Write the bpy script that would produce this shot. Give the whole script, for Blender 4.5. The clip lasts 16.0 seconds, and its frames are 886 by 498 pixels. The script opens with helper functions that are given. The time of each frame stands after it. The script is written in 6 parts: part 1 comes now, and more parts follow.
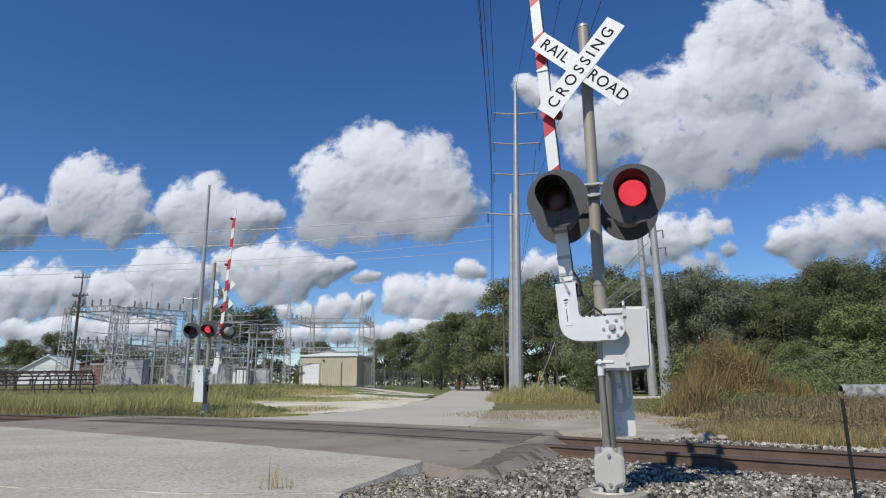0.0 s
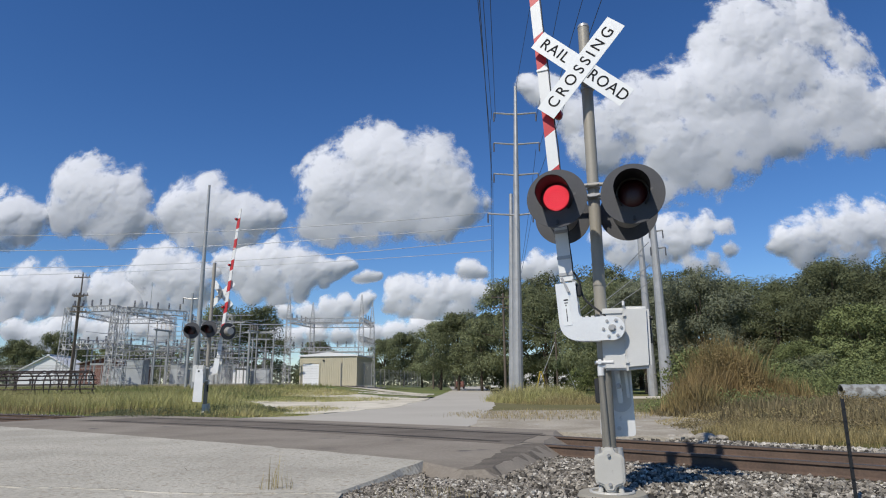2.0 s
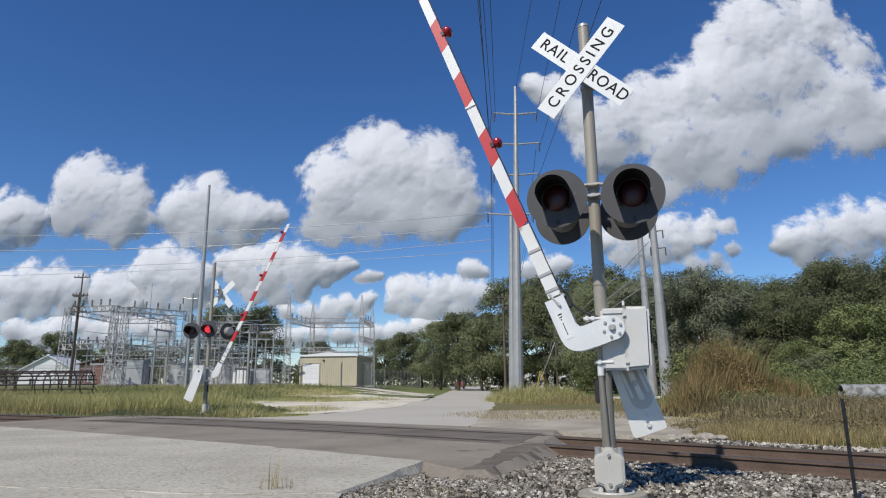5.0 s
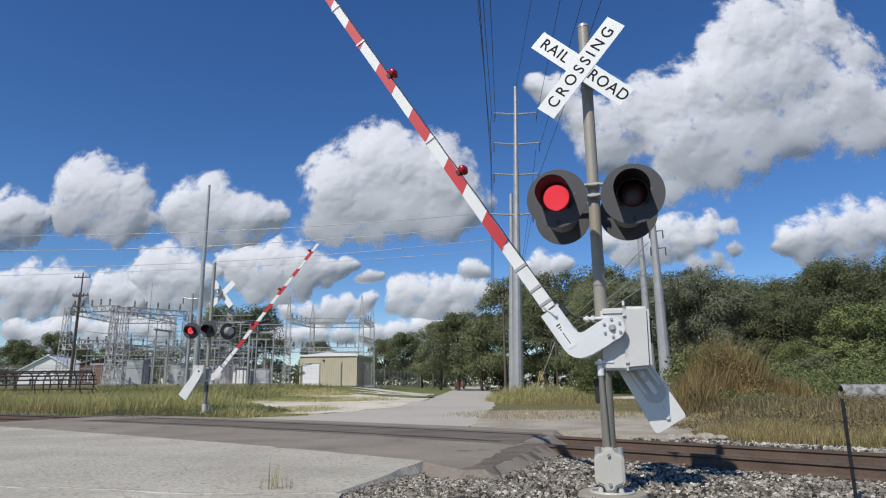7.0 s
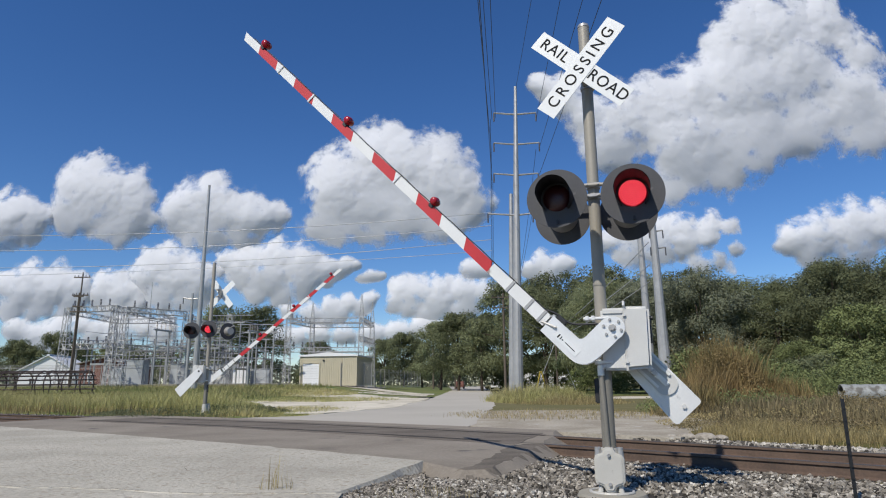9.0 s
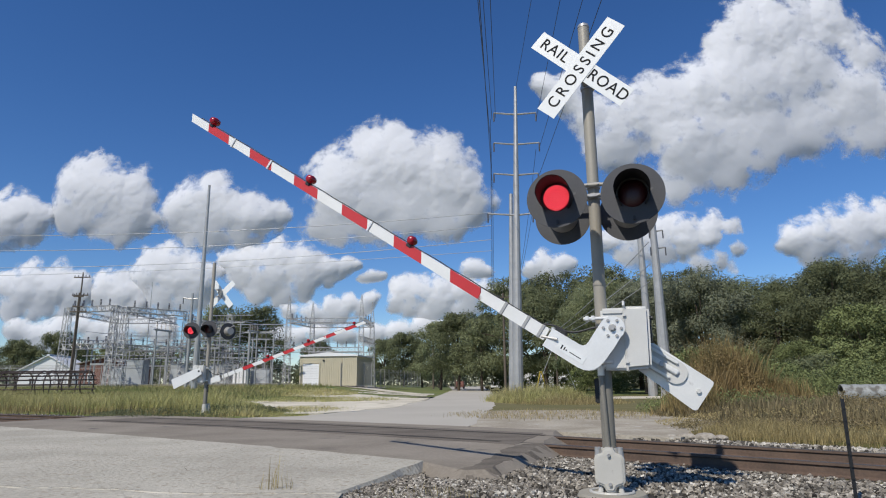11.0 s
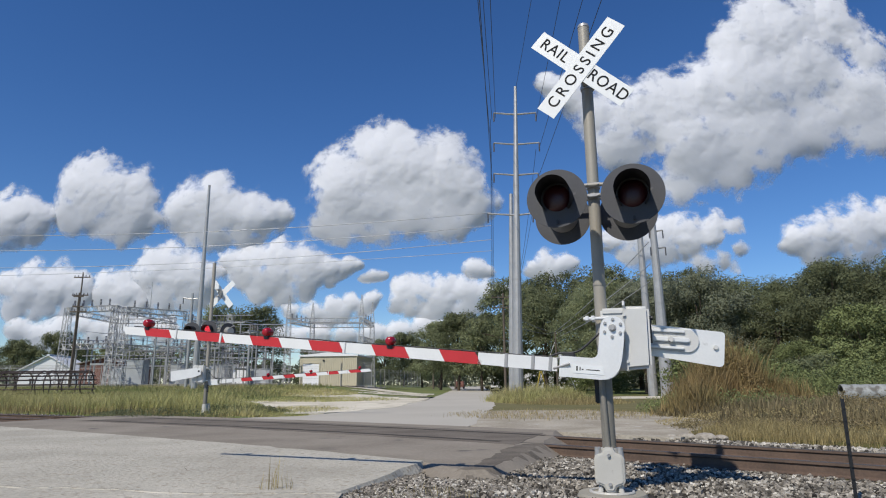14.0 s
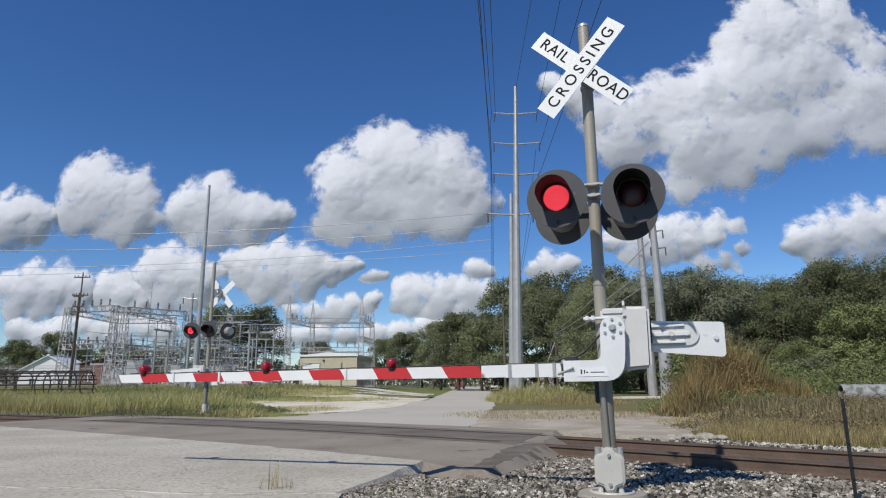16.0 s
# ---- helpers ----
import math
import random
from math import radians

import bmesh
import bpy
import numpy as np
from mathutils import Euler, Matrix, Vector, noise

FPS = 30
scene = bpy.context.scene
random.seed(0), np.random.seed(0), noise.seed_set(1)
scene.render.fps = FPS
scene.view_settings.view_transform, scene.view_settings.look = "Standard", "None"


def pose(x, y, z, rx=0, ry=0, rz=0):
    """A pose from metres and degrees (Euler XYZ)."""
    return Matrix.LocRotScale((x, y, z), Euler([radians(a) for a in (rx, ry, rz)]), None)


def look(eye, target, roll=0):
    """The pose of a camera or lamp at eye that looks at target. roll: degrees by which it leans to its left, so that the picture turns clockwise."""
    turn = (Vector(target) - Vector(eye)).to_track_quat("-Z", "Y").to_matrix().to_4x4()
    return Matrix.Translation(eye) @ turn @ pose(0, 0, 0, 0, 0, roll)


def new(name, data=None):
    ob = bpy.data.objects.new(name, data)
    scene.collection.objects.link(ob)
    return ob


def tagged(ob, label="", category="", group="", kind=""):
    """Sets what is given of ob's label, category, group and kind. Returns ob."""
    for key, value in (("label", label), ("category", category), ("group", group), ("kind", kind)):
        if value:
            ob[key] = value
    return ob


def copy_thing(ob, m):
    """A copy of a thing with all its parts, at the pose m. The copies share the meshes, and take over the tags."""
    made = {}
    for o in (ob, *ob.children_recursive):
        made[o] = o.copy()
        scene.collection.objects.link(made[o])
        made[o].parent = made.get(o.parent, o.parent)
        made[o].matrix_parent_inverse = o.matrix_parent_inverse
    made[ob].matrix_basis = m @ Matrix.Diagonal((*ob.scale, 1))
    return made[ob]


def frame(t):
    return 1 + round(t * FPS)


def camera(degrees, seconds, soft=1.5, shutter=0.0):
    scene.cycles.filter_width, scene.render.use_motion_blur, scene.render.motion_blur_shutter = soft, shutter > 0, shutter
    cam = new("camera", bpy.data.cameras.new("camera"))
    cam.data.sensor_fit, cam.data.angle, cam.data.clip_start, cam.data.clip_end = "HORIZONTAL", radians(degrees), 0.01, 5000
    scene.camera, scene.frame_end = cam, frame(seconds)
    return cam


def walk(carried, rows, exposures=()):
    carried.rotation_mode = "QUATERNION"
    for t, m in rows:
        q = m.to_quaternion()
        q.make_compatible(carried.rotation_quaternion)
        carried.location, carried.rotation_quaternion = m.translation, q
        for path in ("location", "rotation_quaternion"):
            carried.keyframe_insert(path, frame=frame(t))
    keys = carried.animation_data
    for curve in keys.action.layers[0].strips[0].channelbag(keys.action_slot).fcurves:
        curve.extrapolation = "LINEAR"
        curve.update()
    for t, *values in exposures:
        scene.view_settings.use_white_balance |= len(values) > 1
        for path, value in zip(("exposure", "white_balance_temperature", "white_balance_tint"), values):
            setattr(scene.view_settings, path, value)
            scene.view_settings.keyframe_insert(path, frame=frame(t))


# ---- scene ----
cam = camera(70.95, 16.0, soft=1.1)
EYE = (0.0, 0.0, 1.0)
walk(cam, [(t, look(EYE, (0.0, 10.0, 3.1727), -0.5)) for t in (0.0, 16.0)], [(0.0, 0.0), (16.0, 0.0)])

# ---------- light ----------
SUN_WAY = Vector((0.54, 0.77, -1.0)).normalized()
world = bpy.data.worlds.new("sky")
scene.world = world
world.use_nodes = True
wn = world.node_tree
sky = wn.nodes.new("ShaderNodeTexSky")
sky.sky_type, sky.sun_disc = "NISHITA", False
sky.sun_elevation = math.asin(-SUN_WAY.z)
sky.sun_rotation = math.atan2(-SUN_WAY.x, -SUN_WAY.y)
sky.altitude, sky.air_density, sky.dust_density, sky.ozone_density = 300, 1.0, 0.0, 6.0
wn.nodes["Background"].inputs["Strength"].default_value = 0.108
clear = wn.nodes.new("ShaderNodeHueSaturation")
clear.inputs["Saturation"].default_value, clear.inputs["Hue"].default_value = 1.18, 0.508
wn.links.new(sky.outputs["Color"], clear.inputs["Color"])
wn.links.new(clear.outputs["Color"], wn.nodes["Background"].inputs["Color"])
sun_data = bpy.data.lights.new("sun", "SUN")
sun_data.energy, sun_data.angle, sun_data.color = 4.0, radians(0.53), (1.0, 0.95, 0.87)
sun = new("sun", sun_data)
sun.matrix_world = look((0, 0, 60), Vector((0, 0, 60)) + SUN_WAY)


# ---------- materials ----------
def mat(name, color, rough=0.6, metal=0.0, alt=None, scale=4.0, fine=40.0, bump=0.15, depth=0.01, amount=0.5,
        island=0.0, random_value=0.0, translucent=0.0, stretch=(1, 1, 1), coords="Object", spots=None, spot_scale=1.0, spot_at=0.62):
    """A base colour with variation at two scales, wear spots and fine relief."""
    m = bpy.data.materials.new(name)
    m.use_nodes = True
    n, l = m.node_tree.nodes, m.node_tree.links
    b = n["Principled BSDF"]
    b.inputs["Roughness"].default_value, b.inputs["Metallic"].default_value = rough, metal
    if rough >= 0.85:
        b.inputs["Specular IOR Level"].default_value = 0.12
    tc = n.new("ShaderNodeTexCoord")
    mp = n.new("ShaderNodeMapping")
    mp.inputs["Scale"].default_value = stretch
    l.new(tc.outputs[coords], mp.inputs["Vector"])
    big, small = n.new("ShaderNodeTexNoise"), n.new("ShaderNodeTexNoise")
    for t, s in ((big, scale), (small, fine)):
        t.inputs["Scale"].default_value, t.inputs["Detail"].default_value = s, 5.0
        l.new(mp.outputs["Vector"], t.inputs["Vector"])
    alt = alt or tuple(c * 0.7 for c in color)
    add = n.new("ShaderNodeMath")
    add.operation = "MULTIPLY_ADD"
    l.new(big.outputs["Fac"], add.inputs[0])
    add.inputs[1].default_value = 0.6
    half = n.new("ShaderNodeMath")
    half.operation = "MULTIPLY"
    l.new(small.outputs["Fac"], half.inputs[0])
    half.inputs[1].default_value = 0.4
    l.new(half.outputs[0], add.inputs[2])
    rng = n.new("ShaderNodeMapRange")
    rng.inputs["From Min"].default_value, rng.inputs["From Max"].default_value = 0.5 - 0.5 * (1 - amount) - 0.02, 0.5 + 0.5 * (1 - amount) + 0.02
    l.new(add.outputs[0], rng.inputs["Value"])
    mix = n.new("ShaderNodeMix")
    mix.data_type = "RGBA"
    mix.inputs["A"].default_value, mix.inputs["B"].default_value = (*alt, 1), (*color, 1)
    l.new(rng.outputs["Result"], mix.inputs["Factor"])
    out = mix.outputs["Result"]
    if spots:
        st = n.new("ShaderNodeTexNoise")
        st.inputs["Scale"].default_value, st.inputs["Detail"].default_value = spot_scale, 7.0
        l.new(mp.outputs["Vector"], st.inputs["Vector"])
        sr = n.new("ShaderNodeMapRange")
        sr.inputs["From Min"].default_value, sr.inputs["From Max"].default_value = spot_at, spot_at + 0.08
        l.new(st.outputs["Fac"], sr.inputs["Value"])
        sm = n.new("ShaderNodeMix")
        sm.data_type = "RGBA"
        sm.inputs["B"].default_value = (*spots, 1)
        l.new(out, sm.inputs["A"])
        l.new(sr.outputs["Result"], sm.inputs["Factor"])
        out = sm.outputs["Result"]
    for k, source, socket in ((island, "ShaderNodeNewGeometry", "Random Per Island"), (random_value, "ShaderNodeObjectInfo", "Random")):
        if not k:
            continue
        hs, g, r = n.new("ShaderNodeHueSaturation"), n.new(source), n.new("ShaderNodeMapRange")
        r.inputs["To Min"].default_value, r.inputs["To Max"].default_value = 1 - k, 1 + k
        l.new(g.outputs[socket], r.inputs["Value"])
        l.new(r.outputs["Result"], hs.inputs["Value"])
        l.new(out, hs.inputs["Color"])
        out = hs.outputs["Color"]
    l.new(out, b.inputs["Base Color"])
    if bump:
        bp = n.new("ShaderNodeBump")
        bp.inputs["Strength"].default_value, bp.inputs["Distance"].default_value = bump, depth
        l.new(small.outputs["Fac"], bp.inputs["Height"])
        l.new(bp.outputs["Normal"], b.inputs["Normal"])
    if translucent:
        tr, mx = n.new("ShaderNodeBsdfTranslucent"), n.new("ShaderNodeMixShader")
        l.new(out, tr.inputs["Color"])
        mx.inputs["Fac"].default_value = translucent
        l.new(b.outputs["BSDF"], mx.inputs[1])
        l.new(tr.outputs["BSDF"], mx.inputs[2])
        l.new(mx.outputs["Shader"], n["Material Output"].inputs["Surface"])
    return m


def glow(name, color, strength):
    m = bpy.data.materials.new(name)
    m.use_nodes = True
    b = m.node_tree.nodes["Principled BSDF"]
    b.inputs["Base Color"].default_value = (*color, 1)
    b.inputs["Emission Color"].default_value, b.inputs["Emission Strength"].default_value = (*color, 1), strength
    return m


M_ground = mat("dry_soil_and_grass", (0.20, 0.17, 0.09), 0.95, alt=(0.12, 0.12, 0.045), scale=0.35, fine=9, bump=0.6, depth=0.05, amount=0.75)
M_asphalt = mat("worn_asphalt", (0.30, 0.262, 0.21), 0.9, alt=(0.225, 0.194, 0.153), scale=0.7, fine=24, bump=0.8, depth=0.015, amount=0.82, spots=(0.10, 0.096, 0.09), spot_scale=0.8, spot_at=0.64)
M_pave = mat("pale_chip_seal", (0.51, 0.475, 0.39), 0.95, alt=(0.375, 0.345, 0.28), scale=0.6, fine=20, bump=1.0, depth=0.02, amount=0.82, spots=(0.34, 0.30, 0.235), spot_scale=15, spot_at=0.57)
M_road = mat("sunbleached_road", (0.49, 0.455, 0.385), 0.95, alt=(0.41, 0.375, 0.31), scale=0.2, fine=20, bump=0.3, depth=0.01, amount=0.7)
M_drive = mat("pale_crushed_limestone", (0.70, 0.64, 0.51), 0.95, alt=(0.54, 0.485, 0.375), scale=0.4, fine=14, bump=0.6, depth=0.03, amount=0.85, spots=(0.30, 0.27, 0.15), spot_scale=0.7, spot_at=0.6)
M_dirt = mat("dusty_gravel_dirt", (0.45, 0.40, 0.315), 0.95, alt=(0.31, 0.27, 0.205), scale=0.9, fine=16, bump=0.8, depth=0.03, amount=0.85, spots=(0.5, 0.47, 0.4), spot_scale=2.5, spot_at=0.62)
M_ballast_bed = mat("ballast_bed", (0.11, 0.10, 0.09), 0.95, alt=(0.05, 0.045, 0.04), scale=3, fine=28, bump=1.0, depth=0.05, amount=0.8)
M_palestone = mat("pale_crushed_limestone_pieces", (0.62, 0.58, 0.50), 0.9, alt=(0.40, 0.365, 0.30), scale=6, fine=40, bump=0.3, island=0.35)
M_stone = mat("crushed_stone", (0.32, 0.29, 0.24), 0.9, alt=(0.08, 0.067, 0.052), scale=6, fine=40, bump=0.3, island=0.85)
M_rail = mat("rusty_rail_steel", (0.15, 0.098, 0.068), 0.8, 0.1, alt=(0.085, 0.058, 0.042), scale=2, fine=30, bump=0.4, amount=0.75)
M_railtop = mat("worn_rail_head", (0.14, 0.125, 0.11), 0.42, 0.6, alt=(0.09, 0.07, 0.06), scale=3, fine=50, bump=0.1)
M_tie = mat("weathered_tie_wood", (0.10, 0.075, 0.055), 0.9, alt=(0.05, 0.04, 0.03), scale=3, fine=40, bump=0.6, stretch=(1, 6, 6))
M_mast = mat("grey_beige_mast_paint", (0.36, 0.33, 0.27), 0.5, 0.1, alt=(0.29, 0.265, 0.215), scale=2.5, fine=60, bump=0.05, spots=(0.2, 0.15, 0.09), spot_scale=5, spot_at=0.68)
M_galv = mat("galvanised_steel", (0.46, 0.45, 0.425), 0.46, 0.45, alt=(0.35, 0.34, 0.32), scale=2.0, fine=25, bump=0.05, amount=0.7)
M_cast = mat("pale_grey_cast_housing", (0.64, 0.63, 0.59), 0.34, 0.05, alt=(0.56, 0.55, 0.51), scale=5, fine=70, bump=0.08, spots=(0.36, 0.34, 0.3), spot_scale=6, spot_at=0.66)
M_junction = mat("grey_cast_iron_paint", (0.55, 0.53, 0.47), 0.45, 0.05, alt=(0.47, 0.45, 0.395), scale=6, fine=70, bump=0.1, spots=(0.3, 0.27, 0.22), spot_scale=9, spot_at=0.66)
M_alu = mat("dull_aluminium_plate", (0.82, 0.81, 0.775), 0.30, 0.2, alt=(0.70, 0.69, 0.66), scale=4, fine=50, bump=0.06, spots=(0.42, 0.4, 0.36), spot_scale=5, spot_at=0.68)
M_sign = mat("white_sign_sheeting", (0.78, 0.79, 0.77), 0.4, alt=(0.71, 0.72, 0.69), scale=3, fine=30, bump=0.02)
M_black = mat("black_letter_paint", (0.012, 0.012, 0.012), 0.85, alt=(0.03, 0.03, 0.03))
M_disc = mat("matt_black_background_disc", (0.065, 0.065, 0.068), 0.62, alt=(0.045, 0.045, 0.048), scale=6, fine=40, bump=0.05, spots=(0.1, 0.1, 0.1), spot_scale=9, spot_at=0.66)
M_hood = mat("black_hood_paint", (0.016, 0.016, 0.017), 0.7, alt=(0.011, 0.011, 0.012), scale=8)
M_lens = mat("dark_red_lens", (0.05, 0.006, 0.008), 0.38, alt=(0.035, 0.004, 0.006), scale=20)
M_led = glow("lit_red_led", (1.0, 0.13, 0.18), 1.6)
M_ledbody = glow("red_led_wash", (0.6, 0.003, 0.014), 0.55)
M_red = mat("red_reflective_tape", (0.55, 0.025, 0.03), 0.45, alt=(0.42, 0.02, 0.022), scale=5, fine=60, bump=0.03)
M_white = mat("white_reflective_tape", (0.76, 0.76, 0.73), 0.45, alt=(0.66, 0.66, 0.63), scale=4, fine=50, bump=0.03, spots=(0.5, 0.47, 0.42), spot_scale=7, spot_at=0.67)
M_redlens = mat("red_plastic_lens", (0.42, 0.008, 0.02), 0.25, alt=(0.25, 0.005, 0.012), scale=30)
# conduit colour; on the mast's foot its dark tone stands in for shade
M_pipe_shade = mat("dark_pipe_and_mast_shade", (0.27, 0.25, 0.205), 0.45, 0.15, alt=(0.19, 0.175, 0.145), scale=4, fine=40, bump=0.05)
M_yellow = mat("yellow_plastic", (0.55, 0.40, 0.05), 0.5)
M_dark = mat("dark_steel", (0.045, 0.045, 0.045), 0.5, 0.4, alt=(0.03, 0.03, 0.03))
M_concrete = mat("weathered_concrete", (0.38, 0.35, 0.29), 0.9, alt=(0.27, 0.25, 0.2), scale=3, fine=50, bump=0.4)
M_wood = mat("weathered_pole_wood", (0.16, 0.13, 0.10), 0.9, alt=(0.09, 0.075, 0.06), scale=1.5, fine=20, stretch=(6, 6, 1), bump=0.3)
M_wire = mat("aluminium_cable", (0.45, 0.45, 0.46), 0.4, 0.3, alt=(0.36, 0.36, 0.37))
M_wiredark = mat("weathered_black_cable", (0.05, 0.055, 0.065), 0.6)
M_bark = mat("tree_bark", (0.12, 0.095, 0.07), 0.95, alt=(0.06, 0.05, 0.04), scale=2, fine=16, stretch=(5, 5, 1), bump=0.8, depth=0.03)
M_leaf = mat("mixed_green_leaves", (0.25, 0.27, 0.145), 0.88, alt=(0.185, 0.205, 0.11), scale=0.25, fine=1.5, bump=0, island=0.3, random_value=0.25, translucent=0.5)
M_leaf_dark = mat("dark_green_leaves", (0.245, 0.262, 0.175), 0.88, alt=(0.185, 0.20, 0.135), scale=0.25, fine=1.5, bump=0, island=0.3, random_value=0.25, translucent=0.5)
M_leaf_bright = mat("fresh_green_leaves", (0.23, 0.258, 0.105), 0.88, alt=(0.17, 0.20, 0.085), scale=0.25, fine=1.5, bump=0, island=0.35, translucent=0.3)
M_drygrass = mat("dry_tall_grass", (0.44, 0.355, 0.165), 0.9, alt=(0.27, 0.225, 0.115), scale=0.4, fine=2, bump=0, island=0.35, translucent=0.3)
M_greengrass = mat("half_green_tall_grass", (0.40, 0.39, 0.15), 0.9, alt=(0.50, 0.44, 0.21), scale=0.25, fine=1.2, bump=0, island=0.35, translucent=0.3, amount=0.85)
M_reed = mat("tan_dry_reeds", (0.32, 0.215, 0.105), 0.9, alt=(0.235, 0.20, 0.085), scale=0.6, fine=2, bump=0, island=0.35, translucent=0.3)
M_fieldgrass = mat("short_field_grass", (0.26, 0.27, 0.105), 0.9, alt=(0.36, 0.32, 0.15), scale=0.15, fine=1.0, bump=0, island=0.3, translucent=0.3, amount=0.85)
M_brownweed = mat("brown_seeded_weeds", (0.255, 0.195, 0.115), 0.9, alt=(0.18, 0.16, 0.08), scale=0.6, fine=2, bump=0, island=0.4, translucent=0.25)
M_lawn = mat("short_green_grass", (0.12, 0.17, 0.05), 0.9, alt=(0.2, 0.19, 0.08), scale=0.3, fine=5, bump=0.5, depth=0.04, amount=0.8)
M_shed = mat("cream_metal_siding", (0.50, 0.45, 0.32), 0.55, 0.05, alt=(0.45, 0.4, 0.285), scale=1.5, fine=10, bump=0.03)
M_sheddark = mat("brown_metal_siding", (0.22, 0.19, 0.14), 0.6, alt=(0.18, 0.155, 0.115), scale=1.5, fine=10, bump=0.03)
M_roofwhite = mat("white_painted_wall", (0.76, 0.76, 0.75), 0.6, alt=(0.68, 0.68, 0.67), scale=1, fine=10, bump=0.03)
M_brick = mat("red_brown_brick", (0.20, 0.095, 0.07), 0.9, alt=(0.14, 0.07, 0.055), scale=1.5, fine=14, bump=0.3)
M_rustpipe = mat("rusty_dark_steel", (0.07, 0.05, 0.045), 0.8, 0.2, alt=(0.045, 0.035, 0.032))
M_culvert = mat("dull_corrugated_pipe", (0.36, 0.37, 0.35), 0.6, 0.1, alt=(0.22, 0.22, 0.20), scale=1.2, fine=14, bump=0.2, spots=(0.14, 0.13, 0.11), spot_scale=2.5, spot_at=0.55)
M_lattice = mat("weathered_lattice_steel", (0.43, 0.43, 0.42), 0.6, 0.15, alt=(0.32, 0.32, 0.315), scale=1.0, fine=12, bump=0.03)
M_ceramic = mat("grey_insulator_ceramic", (0.09, 0.085, 0.09), 0.35, alt=(0.06, 0.06, 0.065))
M_equip = mat("grey_equipment_paint", (0.42, 0.44, 0.44), 0.55, alt=(0.36, 0.38, 0.38), scale=1)


# ---------- mesh helpers ----------
def part(name, bm, material, parent=None, label=""):
    me = bpy.data.meshes.new(name)
    bm.to_mesh(me)
    bm.free()
    me.materials.append(material)
    ob = new(name, me)
    if parent:
        ob.parent = parent
    if label:
        ob["label"] = label
    return ob


def share(name, ob, m, parent):
    """Another object on the same mesh."""
    o = new(name, ob.data)
    o.parent = parent
    o.matrix_basis = m
    return o


def thing(name, m, label, category, group="", kind=""):
    e = new(name)
    e.matrix_basis = m
    return tagged(e, label, category, group, kind)


def box(bm, c, s, bevel=0.0, m=None):
    mm = Matrix.Translation(c) @ Matrix.Diagonal((*s, 1))
    v = bmesh.ops.create_cube(bm, size=1.0, matrix=(m @ mm) if m else mm)["verts"]
    if bevel:
        e = list({e for x in v for e in x.link_edges})
        bmesh.ops.bevel(bm, geom=e, offset=bevel, segments=4 if bevel >= 0.03 else 2, affect="EDGES", clamp_overlap=True)
    return bm


def rod(bm, p, q, r, r2=None, seg=10, caps=True):
    p, q = Vector(p), Vector(q)
    d = q - p
    m = Matrix.Translation((p + q) / 2) @ d.to_track_quat("Z", "Y").to_matrix().to_4x4()
    bmesh.ops.create_cone(bm, cap_ends=caps, segments=seg, radius1=r, radius2=r if r2 is None else r2, depth=d.length, matrix=m)
    return bm


def smooth(ob, angle=35):
    me = ob.data
    me.shade_smooth()
    me.set_sharp_from_angle(angle=radians(angle))
    return ob


def prism(bm, outline, y0, y1):
    """Extrude an outline of (x, z) from y0 to y1."""
    a = [bm.verts.new((x, y0, z)) for x, z in outline]
    b = [bm.verts.new((x, y1, z)) for x, z in outline]
    bm.faces.new(a)
    bm.faces.new(b[::-1])
    for i in range(len(a)):
        j = (i + 1) % len(a)
        bm.faces.new((a[j], a[i], b[i], b[j]))
    bmesh.ops.recalc_face_normals(bm, faces=bm.faces)
    return bm


def sheet(name, outline, z, material, thick=0.0, step=0.0, rough_edge=0.0, label="", flare=0.0):
    """A flat ground piece inside an outline of (x, y), as a slab with an uneven edge."""
    pts = []
    rnd = random.Random(len(outline) * 7 + int(z * 1000))
    for i, p in enumerate(outline):
        q = outline[(i + 1) % len(outline)]
        n = max(1, int(math.dist(p, q) / step)) if step else 1
        for k in range(n):
            f = k / n
            j = rough_edge if 0 < k else 0
            pts.append((p[0] + (q[0] - p[0]) * f + rnd.uniform(-j, j), p[1] + (q[1] - p[1]) * f + rnd.uniform(-j, j)))
    bm = bmesh.new()
    top = [bm.verts.new((x, y, z)) for x, y in pts]
    low = []
    for i, (x, y) in enumerate(pts):
        (ax, ay), (cx, cy) = pts[i - 1], pts[(i + 1) % len(pts)]
        n = Vector((cy - ay, ax - cx))
        n = n.normalized() * flare if n.length else n
        low.append(bm.verts.new((x + n.x, y + n.y, z - thick - 0.05)))
    bm.faces.new(top)
    for i in range(len(pts)):
        j = (i + 1) % len(pts)
        bm.faces.new((top[j], top[i], low[i], low[j]))
    bmesh.ops.recalc_face_normals(bm, faces=bm.faces)
    return tagged(part(name, bm, material), label, kind="structure")


def value_noise(x, y, seed):
    xi, yi = np.floor(x).astype(int), np.floor(y).astype(int)
    fx, fy = x - xi, y - yi
    fx, fy = fx * fx * (3 - 2 * fx), fy * fy * (3 - 2 * fy)

    def h(a, b):
        v = np.sin(a * 127.1 + b * 311.7 + seed * 74.7) * 43758.5453
        return v - np.floor(v)
    return (h(xi, yi) * (1 - fx) + h(xi + 1, yi) * fx) * (1 - fy) + (h(xi, yi + 1) * (1 - fx) + h(xi + 1, yi + 1) * fx) * fy


